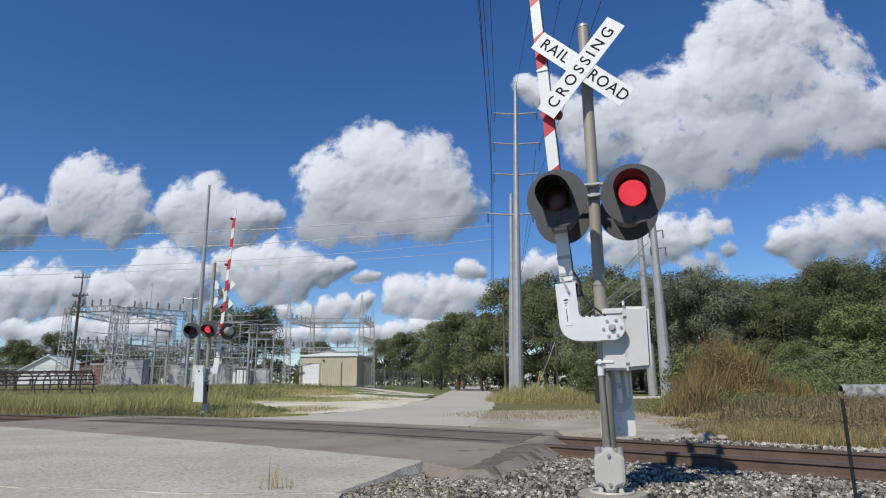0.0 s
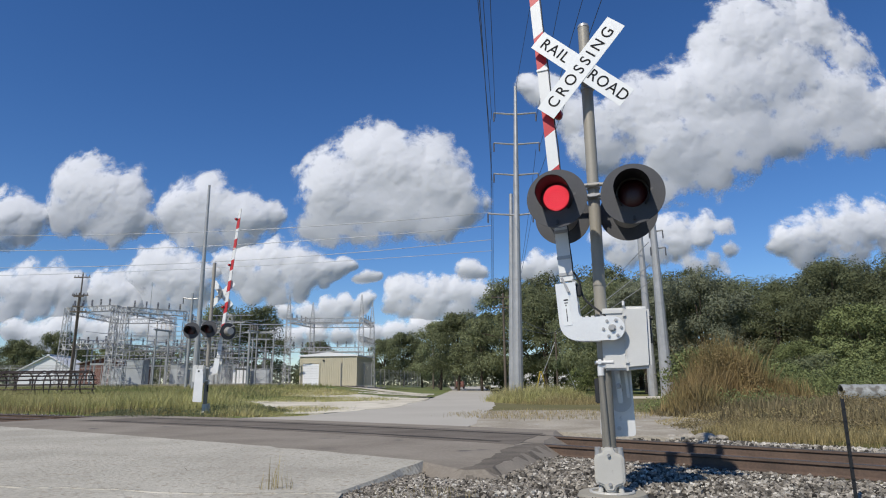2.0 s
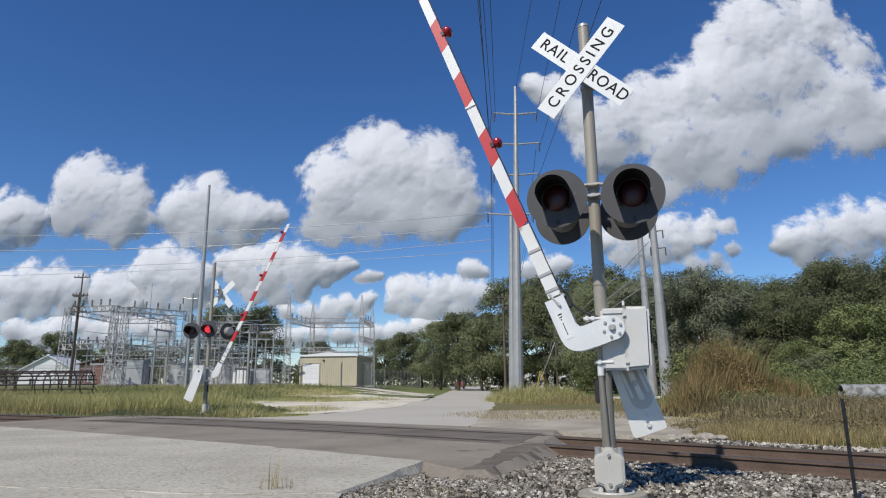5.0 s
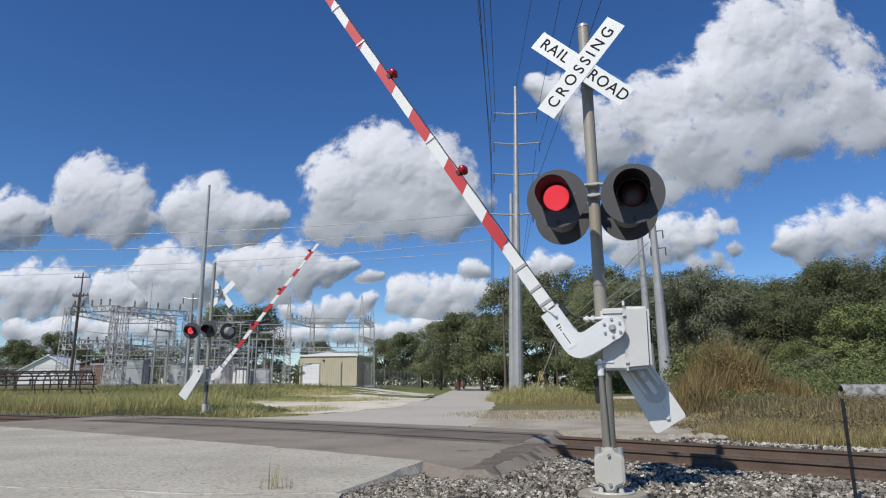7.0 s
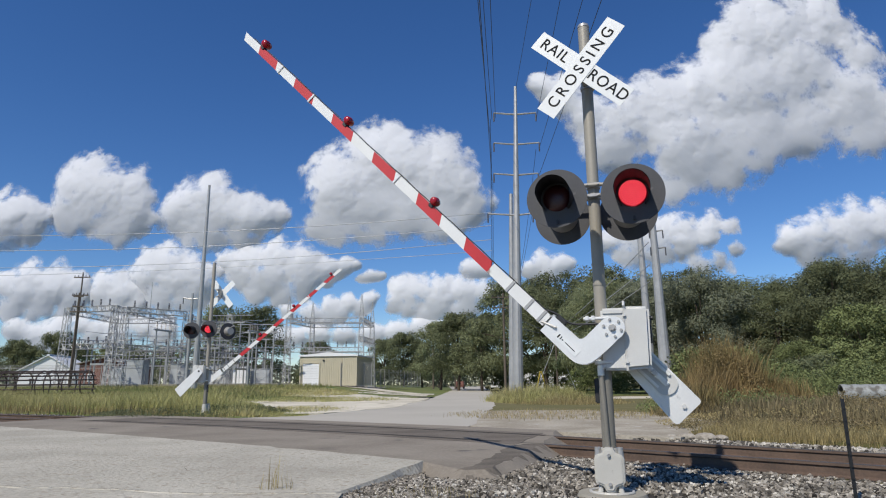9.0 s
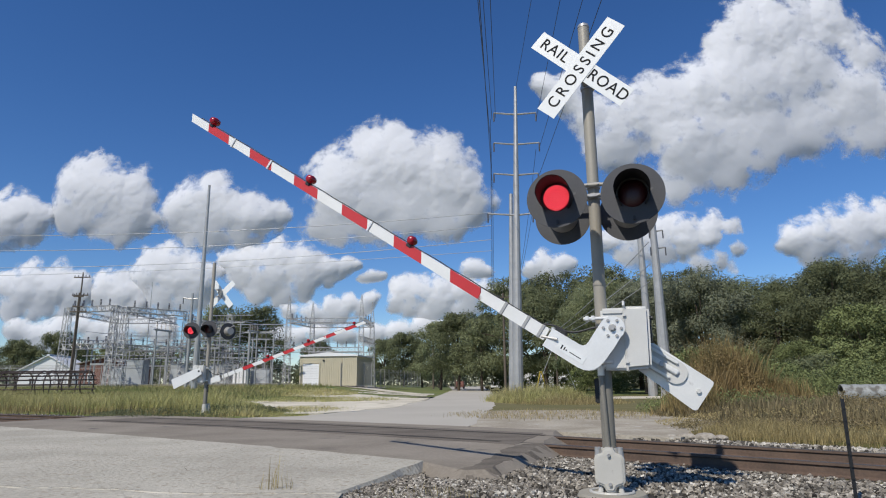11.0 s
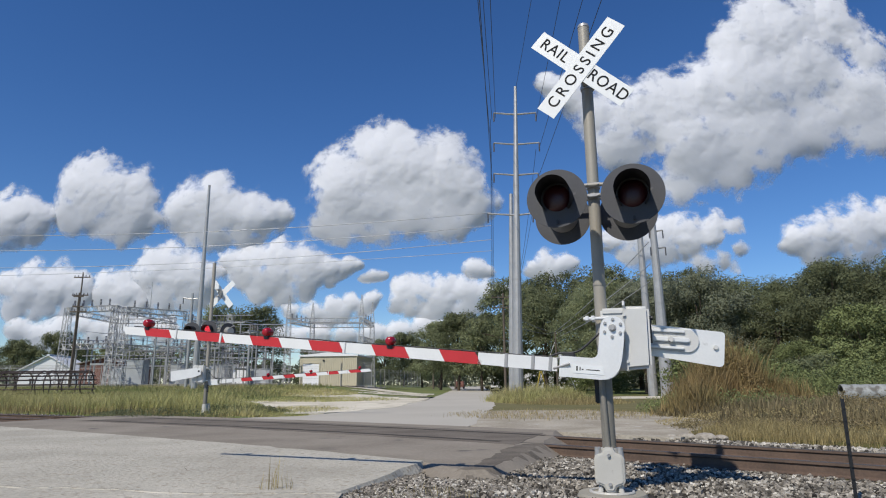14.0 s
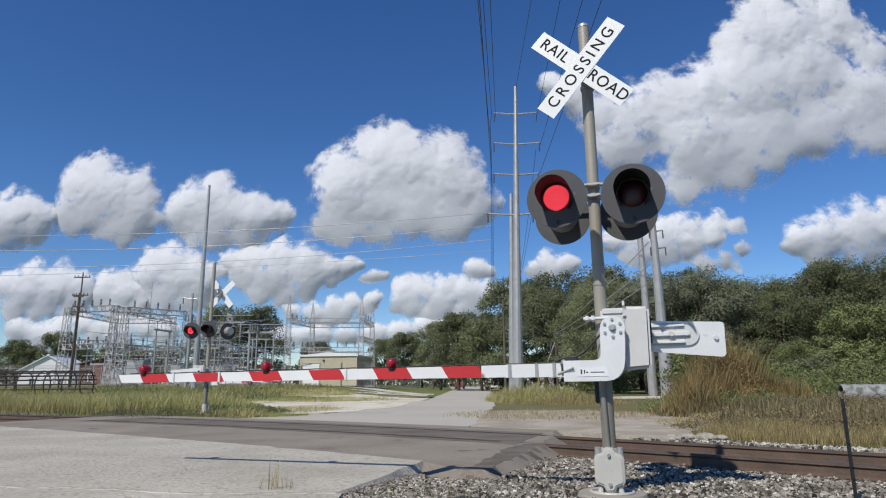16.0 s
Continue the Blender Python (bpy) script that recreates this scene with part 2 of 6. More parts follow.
def fbm(x, y, size, octaves, seed, gain=0.5, billow=False):
    total, amp, norm = 0, 1.0, 0
    for o in range(octaves):
        v = value_noise(x / size * 2 ** o + 13.7 * o, y / size * 2 ** o + 5.3 * o, seed + o)
        if billow:
            v = 1 - np.abs(2 * v - 1)
        total, norm, amp = total + v * amp, norm + amp, amp * gain
    return total / norm


# ---------- sky: clouds on the far horizon ----------
def cloud_material():
    m = bpy.data.materials.new("cloud_vapour")
    m.use_nodes = True
    n, l = m.node_tree.nodes, m.node_tree.links
    n.remove(n["Principled BSDF"])
    df, tl, tp = n.new("ShaderNodeBsdfDiffuse"), n.new("ShaderNodeBsdfTranslucent"), n.new("ShaderNodeBsdfTransparent")
    df.inputs["Color"].default_value = tl.inputs["Color"].default_value = (0.78, 0.78, 0.79, 1)
    at = n.new("ShaderNodeAttribute")
    at.attribute_name = "cover"
    tc, no = n.new("ShaderNodeTexCoord"), n.new("ShaderNodeTexNoise")
    no.inputs["Scale"].default_value, no.inputs["Detail"].default_value, no.inputs["Roughness"].default_value = 0.011, 9.0, 0.58
    l.new(tc.outputs["Object"], no.inputs["Vector"])
    ad = n.new("ShaderNodeMath")
    ad.operation = "MULTIPLY_ADD"
    l.new(no.outputs["Fac"], ad.inputs[0])
    ad.inputs[1].default_value = 3.2
    l.new(at.outputs["Fac"], ad.inputs[2])
    rg = n.new("ShaderNodeMapRange")
    rg.interpolation_type = "SMOOTHSTEP"
    rg.inputs["From Min"].default_value, rg.inputs["From Max"].default_value = 1.25, 2.3
    l.new(ad.outputs[0], rg.inputs["Value"])
    rg.inputs["To Max"].default_value = 0.97
    bp = n.new("ShaderNodeBump")
    bp.inputs["Strength"].default_value, bp.inputs["Distance"].default_value = 0.05, 8.0
    l.new(no.outputs["Fac"], bp.inputs["Height"])
    l.new(bp.outputs["Normal"], df.inputs["Normal"])
    m1, m2 = n.new("ShaderNodeMixShader"), n.new("ShaderNodeMixShader")
    m1.inputs["Fac"].default_value = 0.22
    l.new(df.outputs[0], m1.inputs[1])
    l.new(tl.outputs[0], m1.inputs[2])
    l.new(rg.outputs["Result"], m2.inputs["Fac"])
    l.new(tp.outputs[0], m2.inputs[1])
    l.new(m1.outputs[0], m2.inputs[2])
    l.new(m2.outputs[0], n["Material Output"].inputs["Surface"])
    return m


M_cloud = cloud_material()
CLOUD_DISTANCE = 3000.0
clouds = []


def cauliflower(x, y, size, seed):
    """Rounded heads on a jittered grid, 0 to 1."""
    gx, gy = x / size, y / size
    cx, cy = np.floor(gx), np.floor(gy)
    total = np.zeros(x.shape)
    for i in (-1, 0, 1):
        for j in (-1, 0, 1):
            a, b = cx + i, cy + j
            h = np.sin(a * 127.1 + b * 311.7 + seed * 74.7) * 43758.5453
            k = np.sin(a * 269.5 + b * 183.3 + seed * 21.3) * 24634.6345
            px, py = a + (h - np.floor(h)), b + (k - np.floor(k))
            q = 1 - ((gx - px) ** 2 + (gy - py) ** 2)
            total = total + np.exp(7 * np.clip(q, -1, 1))
    return np.log(total) / 7


def blurred(a, n):
    win = np.hanning(n) / np.hanning(n).sum()
    return np.convolve(np.pad(a, n // 2, mode="edge"), win, mode="valid")


def cloud(label, drift, puffs, seed=[0]):
    """A heap of puffs (x, z, radius) as one billowing relief; drift: metres that the wind carries it in the clip."""
    seed[0] += 1
    p = np.array(puffs, float)
    k = float(np.clip(np.median(p[:, 2]) / 115, 0.4, 1.15))
    lo, hi = (p[:, :2] - p[:, 2:] * 1.8 - 30).min(0), (p[:, :2] + p[:, 2:] * 1.8 + 30).max(0)
    step = 6.0
    xs, zs = np.arange(lo[0], hi[0], step), np.arange(lo[1], hi[1], step)
    X, Z = np.meshgrid(xs, zs)
    wx = X + (fbm(X, Z, 120 * k, 4, seed[0]) - 0.5) * 90 * k
    wz = Z + (fbm(X, Z, 120 * k, 4, seed[0] + 31) - 0.5) * 80 * k
    d = np.zeros(X.shape)
    relief = np.zeros(X.shape)
    for cx, cz, r in p:
        q = 1 - ((wx - cx) ** 2 + (wz - cz) ** 2) / (r * (1.4 if k < 0.75 else 1.18)) ** 2
        d = d + np.exp(3.0 * np.clip(q, -4, 1))
        relief = np.maximum(relief, np.sqrt(np.clip(q, 0, 1)) * r)
    d = np.log(d + 1e-6) / 3.0
    # flat-based heap: the foot of each column recedes, so that its underside faces the ground
    body = d > 0
    foot = np.where(body.any(0), zs[np.argmax(body, 0)], np.nan)
    head = np.where(body.any(0), zs[len(zs) - 1 - np.argmax(body[::-1], 0)], np.nan)
    good = ~np.isnan(foot)
    foot, head = np.interp(xs, xs[good], foot[good]), np.interp(xs, xs[good], head[good])
    foot, head = blurred(foot, 61), blurred(head, 41)
    tall = np.clip(head - foot, 60, None)
    f = np.clip((Z - foot) / tall, -0.1, 1.15)
    lean = np.interp(f, [-0.1, 0.0, 0.3, 0.52, 0.72, 1.15], [-0.02, 0.0, 0.085, 0.14, 0.13, -0.03]) * np.minimum(tall, 320)
    relief = relief * 0.3 + lean * 0.95
    n = int(25 * k) | 1
    for axis in (0, 1):
        relief = np.apply_along_axis(blurred, axis, relief, n)
    ux = X + (fbm(X, Z, 60 * k, 3, seed[0] + 51) - 0.5) * 40 * k
    uz = Z + (fbm(X, Z, 60 * k, 3, seed[0] + 57) - 0.5) * 40 * k
    heads = sum(cauliflower(ux, uz, size * k, seed[0] + int(size)) * size * 0.085 * k for size in (230, 105, 50))
    soft = np.clip(0.1 + 1.1 * f, 0.1, 1.0)
    relief = relief + heads * soft + (fbm(X, Z, 60 * k, 4, seed[0] + 3, 0.5) - 0.5) * 9 * k * soft
    d = d + (fbm(X, Z, 130 * k, 6, seed[0] + 7, 0.62) - 0.5) * 1.0 + (cauliflower(ux, uz, 70 * k, seed[0] + 48) - 0.7) * 0.3
    d = d - 0.9 * np.clip((foot + 0.10 * tall - Z) / (0.3 * tall), 0, 1.3)
    keep = d > -0.95
    index = -np.ones(X.shape, int)
    face = keep[:-1, :-1] & keep[1:, :-1] & keep[:-1, 1:] & keep[1:, 1:]
    used = np.zeros(X.shape, bool)
    for a in (slice(None, -1), slice(1, None)):
        for b in (slice(None, -1), slice(1, None)):
            used[a, b] |= face
    index[used] = np.arange(used.sum())
    centre = Vector((p[:, 0].mean(), CLOUD_DISTANCE, p[:, 1].mean()))
    near_by = 1 - relief[used] / CLOUD_DISTANCE
    verts = np.stack([X[used] * near_by - centre.x, -relief[used], 1 + (Z[used] - 1) * near_by - centre.z], 1)
    j, i = np.nonzero(face)
    faces = np.stack([index[j, i], index[j, i + 1], index[j + 1, i + 1], index[j + 1, i]], 1)
    me = bpy.data.meshes.new("cloud")
    me.from_pydata(verts.tolist(), [], faces.tolist())
    me.attributes.new("cover", "FLOAT", "POINT").data.foreach_set("value", d[used].astype(np.float32))
    me.materials.append(M_cloud)
    me.shade_smooth()
    ob = tagged(new("cloud", me), label, "cloud", "clouds in the sky", "structure")
    ob.location = centre
    clouds.append((ob, centre, drift))


cloud("bright heaped cumulus cloud with a grey base", 76, [(-640, 1073, 86), (-550, 937, 157), (-411, 1101, 150), (-331, 1167, 121), (-223, 1069, 167), (-108, 1153, 104), (-60, 1007, 172), (54, 976, 103), (104, 852, 91), (-407, 892, 156), (-236, 861, 142), (-52, 815, 135), (-573, 776, 118), (-390, 769, 107), (-671, 762, 68)])
cloud("ragged white cumulus cloud", 50, [(-1816, 1060, 80), (-1900, 994, 63), (-1744, 927, 137), (-1619, 956, 97), (-1556, 926, 68), (-1897, 832, 91), (-1647, 815, 113), (-1516, 808, 62)])
cloud("lumpy white cumulus cloud", 50, [(-1191, 988, 69), (-1258, 893, 119), (-1124, 845, 119), (-1365, 818, 90), (-997, 809, 113), (-874, 822, 73), (-1219, 753, 112), (-1021, 737, 90)])
cloud("white cumulus cloud with a soft grey base", 48, [(-2163, 872, 102), (-2071, 824, 85), (-2236, 791, 127), (-2096, 755, 90)])
cloud("low grey-white cumulus bank", 34, [(-2134, 490, 60), (-2029, 524, 60), (-1907, 539, 55), (-1804, 493, 55), (-2069, 426, 65), (-1935, 447, 71), (-1807, 415, 60), (-1979, 372, 60), (-1840, 359, 49), (-2129, 371, 55)])
cloud("small low cumulus heap", 34, [(-1680, 499, 49), (-1600, 522, 44), (-1699, 430, 55), (-1590, 439, 60), (-1517, 451, 44), (-1622, 361, 55), (-1526, 362, 49)])
cloud("low white cumulus bank", 36, [(-1452, 614, 55), (-1358, 592, 71), (-1258, 559, 65), (-1168, 549, 44), (-1470, 524, 65), (-1340, 491, 76), (-1216, 470, 65), (-1409, 418, 65), (-1271, 406, 65), (-1174, 398, 44)])
cloud("long low cumulus cloud with a flat grey base", 39, [(-1090, 600, 44), (-979, 613, 60), (-841, 620, 71), (-711, 598, 71), (-615, 559, 55), (-515, 566, 38), (-1020, 528, 60), (-867, 518, 76), (-700, 502, 71), (-576, 504, 38), (-944, 445, 55), (-806, 435, 55), (-696, 425, 38), (-454, 572, 22)])
cloud("thin white cloud shred", 39, [(-430, 505, 25), (-383, 516, 27), (-336, 514, 25)])
cloud("scattered low white cumulus bank", 38, [(-570, 376, 35), (-488, 388, 35), (-379, 405, 33), (-663, 337, 44), (-773, 347, 33), (-526, 327, 38), (-404, 345, 38), (-606, 288, 38)])
cloud("low white cumulus bank over the road", 40, [(-230, 468, 44), (-152, 446, 55), (-42, 452, 55), (68, 448, 55), (178, 432, 49), (260, 416, 38), (-195, 374, 49), (-50, 375, 60), (101, 365, 49), (-255, 373, 38), (-103, 320, 44), (46, 316, 44)])
cloud("small white cumulus puff", 42, [(87, 543, 33), (134, 549, 38), (178, 527, 30)])
cloud("pale cloud layer low on the horizon", 26, [(-2073, 276, 49), (-1970, 222, 55), (-1859, 299, 41), (-1751, 306, 44), (-1862, 223, 60), (-1690, 252, 49), (-1572, 291, 44), (-1462, 275, 49), (-1591, 220, 55), (-1341, 295, 38), (-1362, 228, 49)])
cloud("pale cloud layer low on the horizon", 26, [(-711, 220, 44), (-604, 240, 44), (-495, 235, 44), (-359, 231, 49), (-224, 243, 49), (-116, 265, 44), (-21, 239, 44), (-820, 232, 44)])
cloud("small white cumulus heap by the pole", 55, [(456, 597, 38), (405, 540, 44), (493, 519, 49), (559, 575, 38)])
cloud("towering white cumulus cloud with a broad grey underside", 134, [(1565, 1808, 163), (1441, 1710, 114), (1720, 1846, 175), (1965, 1871, 133), (2053, 1803, 102), (1318, 1490, 153), (1112, 1428, 147), (931, 1351, 146), (1534, 1520, 222), (1778, 1582, 184), (2051, 1413, 170), (2238, 1386, 146), (2150, 1683, 90), (1209, 1193, 202), (1502, 1221, 214), (1799, 1280, 163), (2086, 1247, 133), (1339, 1040, 126), (1103, 967, 125), (768, 1176, 150), (555, 1459, 118), (440, 1530, 59), (681, 1338, 117), (2357, 1306, 175)])
cloud("bright cumulus cloud over the trees", 78, [(1729, 683, 95), (1868, 719, 106), (2014, 759, 101), (2158, 746, 112), (1770, 611, 83), (1997, 644, 111), (1656, 641, 56), (2256, 693, 140)])
cloud("thin broken cumulus cloud low over the trees", 67, [(778, 691, 55), (907, 707, 55), (1048, 722, 60), (1168, 758, 55), (1296, 777, 49), (1399, 760, 35), (879, 601, 55), (1020, 631, 65), (1162, 672, 60), (1271, 701, 44), (1316, 577, 33), (1405, 634, 30), (1215, 559, 49), (1373, 526, 33)])

# ---------- ground ----------
def track_y(x):
    """The near rail's line across the plan."""
    if x < -12:
        return track_y(-12) - 0.5456 * (x + 12)
    if x > 8:
        return track_y(8) - 0.9696 * (x - 8)
    return 12.05 - 0.80 * x - 0.0106 * x * x


def track_point(x, side):
    """A point at `side` metres beyond the near rail."""
    dy = (track_y(x + 0.05) - track_y(x - 0.05)) / 0.1
    n = Vector((-dy, 1.0)).normalized()
    return Vector((x + n.x * side, track_y(x) + n.y * side))


bm = bmesh.new()
gx = [-1800, -600, -200, -80, -40, -20, -10, -5, 0, 5, 10, 20, 40, 80, 200, 600, 1800]
gy = [-200, -40, -10, 0, 5, 10, 15, 20, 30, 45, 70, 110, 200, 500, 1500, 3600]
gv = [[bm.verts.new((x, y, -0.16)) for x in gx] for y in gy]
for j in range(len(gy) - 1):
    for i in range(len(gx) - 1):
        bm.faces.new((gv[j][i], gv[j][i + 1], gv[j + 1][i + 1], gv[j + 1][i]))
tagged(part("ground", bm, M_ground), "flat ground with dry soil and short grass", kind="structure")

# far land beside the road, a little higher than the track bed
sheet("verge", [tuple(track_point(x, 3.6)) for x in (-70, -40, -25, -12, -8.6)] + [(-5.6, 21.8), (-4.5, 24.2), (-9, 33), (-16, 52), (-60, 60), (-160, 100)], -0.006, M_lawn, 0.1, 1.5, 0.2, "grassy verge beyond the track")
sheet("roadside", [(0.0, 20.6), (1.0, 28), (4.5, 100), (160, 100), (90, 30)] + [tuple(track_point(x, 3.4)) for x in (30, 16, 8, 4, 2)], -0.012, M_ground, 0.1, 1.5, 0.2, "dry weedy roadside ground")
def ease(v):
    v = np.clip(v, 0, 1)
    return v * v * (3 - 2 * v)


def land(x, y):
    """Height of the rise on which the substation stands."""
    x, y = np.asarray(x, float), np.asarray(y, float)
    return 0.92 * ease((y - 38) / 30) * ease((-1.5 - x) / 14)


def drape(name, x0, x1, y0, y1, step, lift, inside, material, label):
    """A ground sheet that follows the rise, kept where inside(x, y) holds."""
    xs, ys = np.arange(x0, x1 + step, step), np.arange(y0, y1 + step, step)
    X, Y = np.meshgrid(xs, ys)
    keep = inside(X, Y)
    ids = np.arange(X.size).reshape(X.shape)
    face = keep[:-1, :-1] & keep[1:, :-1] & keep[:-1, 1:] & keep[1:, 1:]
    j, i = np.nonzero(face)
    f = np.stack([ids[j, i], ids[j, i + 1], ids[j + 1, i + 1], ids[j + 1, i]], 1)
    me = bpy.data.meshes.new(name)
    me.from_pydata(np.stack([X, Y, land(X, Y) + lift], 2).reshape(-1, 3).tolist(), [], f.tolist())
    me.materials.append(material)
    me.shade_smooth()
    return tagged(new(name, me), label, kind="structure")


def left_of_road(X, Y):
    return X < np.interp(Y, [30, 33, 60, 130, 200], [-6.0, -4.5, 2.4, 6.0, 7.5])


drape("field", -162, 2, 32, 200, 2.0, -0.010, left_of_road, M_lawn, "rough grass rising to the substation")
drape("sandy_patch", -15, -1, 37, 66, 0.5, 0.012, lambda X, Y: (fbm(X, Y, 5.0, 4, 9) > 0.46 + 0.03 * np.abs(X + 6) ** 0.5 - 0.08 * ease((X + 6) / 4)) & (X < np.interp(Y, [37, 48, 66], [-1.5, -1.1, -0.9])), M_drive, "pale sandy patches worn through the grass")
drape("gravel_yard", -48, -9, 70, 100, 1.5, 0.01, lambda X, Y: Y > 76.5 + 0.29 * (X + 19), M_dirt, "pale gravel yard of the substation")
# road beyond the track
sheet("road", [(-4.78, 21.4), (-3.0, 27), (-1.2, 40), (0.0, 70), (1.4, 108), (2, 260), (16, 260), (7.8, 108), (4.6, 60), (2.4, 30), (1.0, 19.0), (0.83, 16.6)] + [tuple(track_point(x, 2.7)) for x in (-1.2, -5, -8.4)], 0.0, M_road, 0.1, 1.2, 0.07, "sunbleached two-lane asphalt road")
sheet("driveway", [(-5.3, 23.2), (-4.4, 23.4), (-2.2, 28.5), (-1.3, 40), (-1.0, 48), (-4, 47.5), (-8, 46), (-11.5, 43), (-11, 38), (-8.6, 31), (-7.0, 26.3)], 0.005, M_drive, 0.05, 0.6, 0.25, "pale crushed-limestone driveway")
drape("turnout", -19, 0, 60, 90, 0.5, 0.03, lambda X, Y: (np.abs(X + 1.2 + (Y - 62) * 0.52) < 1.2 + (Y - 60) * 0.13 + 2.2 * (fbm(X, Y, 3.5, 3, 8) - 0.5)) & (X < -0.6), M_drive, "pale gravel turnout before the shed")
sheet("gravel_apron", [(-0.5, 17.0), (0.2, 24.5), (5.0, 24.5), (7.6, 21.0), (7.2, 16.5)] + [tuple(track_point(x, 2.7)) for x in (2.6, 1.2)], -0.004, M_dirt, 0.05, 0.8, 0.15, "dusty gravel apron beside the track")

sheet("lawn", [(6.6, 52), (34, 52), (60, 110), (9.5, 110)], -0.006, M_lawn, 0.1, 3, 0.3, "mown green lawn before the grove")
sheet("path", [(5.6, 41), (30, 41), (30, 47), (6.0, 47)], -0.007, M_drive, 0.1, 1.5, 0.2, "pale gravel path beside the road")
# asphalt crossing apron over the rails
near = [(-13.5, 18.0), (-8.9, 14.85), (-3.5, 11.0), (-0.28, 8.45), (-0.02, 8.0), (0.22, 7.58), (0.46, 7.64), (0.86, 8.5), (1.3, 9.85), (1.62, 10.66)]
far = [tuple(track_point(x, 2.8)) for x in (0.6, -1.2, -5, -9, -12.5)]
sheet("crossing_apron", near + [(1.95, 11.9)] + far, 0.022, M_asphalt, 0.1, 0.5, 0.05, "patched grey asphalt over the level crossing", 0.28)
M_cinder = mat("dark_crumbled_asphalt", (0.185, 0.16, 0.128), 0.95, alt=(0.12, 0.104, 0.085), scale=2.0, fine=30, bump=0.7, depth=0.015, amount=0.85)
sheet("cinder_shoulder", [(0.16, 7.66), (0.24, 7.6), (0.47, 7.66), (0.87, 8.52), (1.31, 9.87), (1.6, 10.6), (1.3, 10.7), (0.98, 10.1), (0.72, 9.3), (0.48, 8.4)], 0.0265, M_cinder, 0.05, 0.15, 0.06, "dark crumbling asphalt shoulder beside the ballast", 0.14)
sheet("pavement", [(-24, 26), (-13.5, 18.05), (-8.9, 14.9), (-3.5, 11.05), (-0.28, 8.45), (-0.6, 7.3), (-1.0, 6.05), (-2.3, 6.08), (-3.1, 6.35), (-4.5, 6.62), (-9, 7.4), (-24, 9)], 0.034, M_pave, 0.07, 0.35, 0.045, "pale chip-sealed road surface", -0.1)
sheet("pavement_near", [(-24, 9.02), (-9, 7.45), (-4.5, 6.68), (-3.1, 6.41), (-2.3, 6.14), (-0.95, 6.1), (-1.0, 2), (-1.5, -30), (-24, -30)], 0.026, M_pave, 0.1, 0.35, 0.04, "pale concrete road slab")

def crack(points, width, label):
    """A wandering open crack, filled with dark dirt."""
    rnd = random.Random(3)
    bm = bmesh.new()
    last = None
    for p, q in zip(points, points[1:]):
        n = max(2, int(math.dist(p, q) / 0.12))
        for k in range(n):
            x, y = p[0] + (q[0] - p[0]) * k / n + rnd.uniform(-0.03, 0.03), p[1] + (q[1] - p[1]) * k / n + rnd.uniform(-0.03, 0.03)
            w = width * rnd.uniform(0.3, 1.3)
            cur = (bm.verts.new((x, y - w, 0.0395)), bm.verts.new((x, y + w, 0.0395)))
            if last:
                bm.faces.new((last[0], cur[0], cur[1], last[1]))
            last = cur
    return tagged(part("pavement_crack", bm, M_ballast_bed), label, kind="structure")


crack([(-12, 7.9), (-9, 7.38), (-4.5, 6.6), (-3.1, 6.33), (-2.3, 6.08), (-1.1, 6.03)], 0.003, "dark wandering crack across the pavement")
crack([(-3.4, 10.9), (-3.0, 9.6), (-3.3, 8.4), (-2.9, 7.2)], 0.004, "hairline crack in the pavement")
crack([(-6.6, 13.0), (-6.0, 11.2), (-6.4, 9.0), (-6.1, 7.2)], 0.004, "hairline crack in the pavement")

M_panel = mat("dark_track_asphalt", (0.20, 0.172, 0.138), 0.9, alt=(0.135, 0.116, 0.094), scale=0.9, fine=22, bump=0.8, depth=0.015, amount=0.82, stretch=(1, 1.6, 1))
sheet("track_panel", [tuple(track_point(-10.8 + 12.2 * k / 8, -0.42)) for k in range(9)] + [tuple(track_point(0.75 - 11.25 * k / 8, 1.95)) for k in range(9)], 0.0265, M_panel, 0.05, 0.5, 0.04, "dark oil-stained asphalt between the rails")

# ---------- railway ----------
def rail(side, label):
    profile = [(-0.07, 0), (0.07, 0), (0.07, 0.012), (0.012, 0.03), (0.012, 0.125), (0.036, 0.135), (0.036, 0.165), (0.028, 0.172), (-0.028, 0.172), (-0.036, 0.165), (-0.036, 0.135), (-0.012, 0.125), (-0.012, 0.03), (-0.07, 0.012)]
    bm = bmesh.new()
    rows = []
    for k in range(121):
        x = -60 + k * 0.75
        c, d = track_point(x, side), track_point(x + 0.1, side)
        t = (d - c).normalized()
        n = Vector((-t.y, t.x))
        rows.append([bm.verts.new((c.x + n.x * a, c.y + n.y * a, b - 0.15)) for a, b in profile])
    for a, b in zip(rows, rows[1:]):
        for i in range(len(profile)):
            j = (i + 1) % len(profile)
            bm.faces.new((a[i], a[j], b[j], b[i]))
    bmesh.ops.recalc_face_normals(bm, faces=bm.faces)
    ob = tagged(part("rail", bm, M_rail), label, "rail", "rails of the track")
    ob.data.materials.append(M_railtop)
    for f in ob.data.polygons:
        if f.center.z > 0.015:
            f.material_index = 1
    return ob


rail(0.0, "rusty steel rail on wooden ties")
rail(1.505, "rusty steel rail on wooden ties")

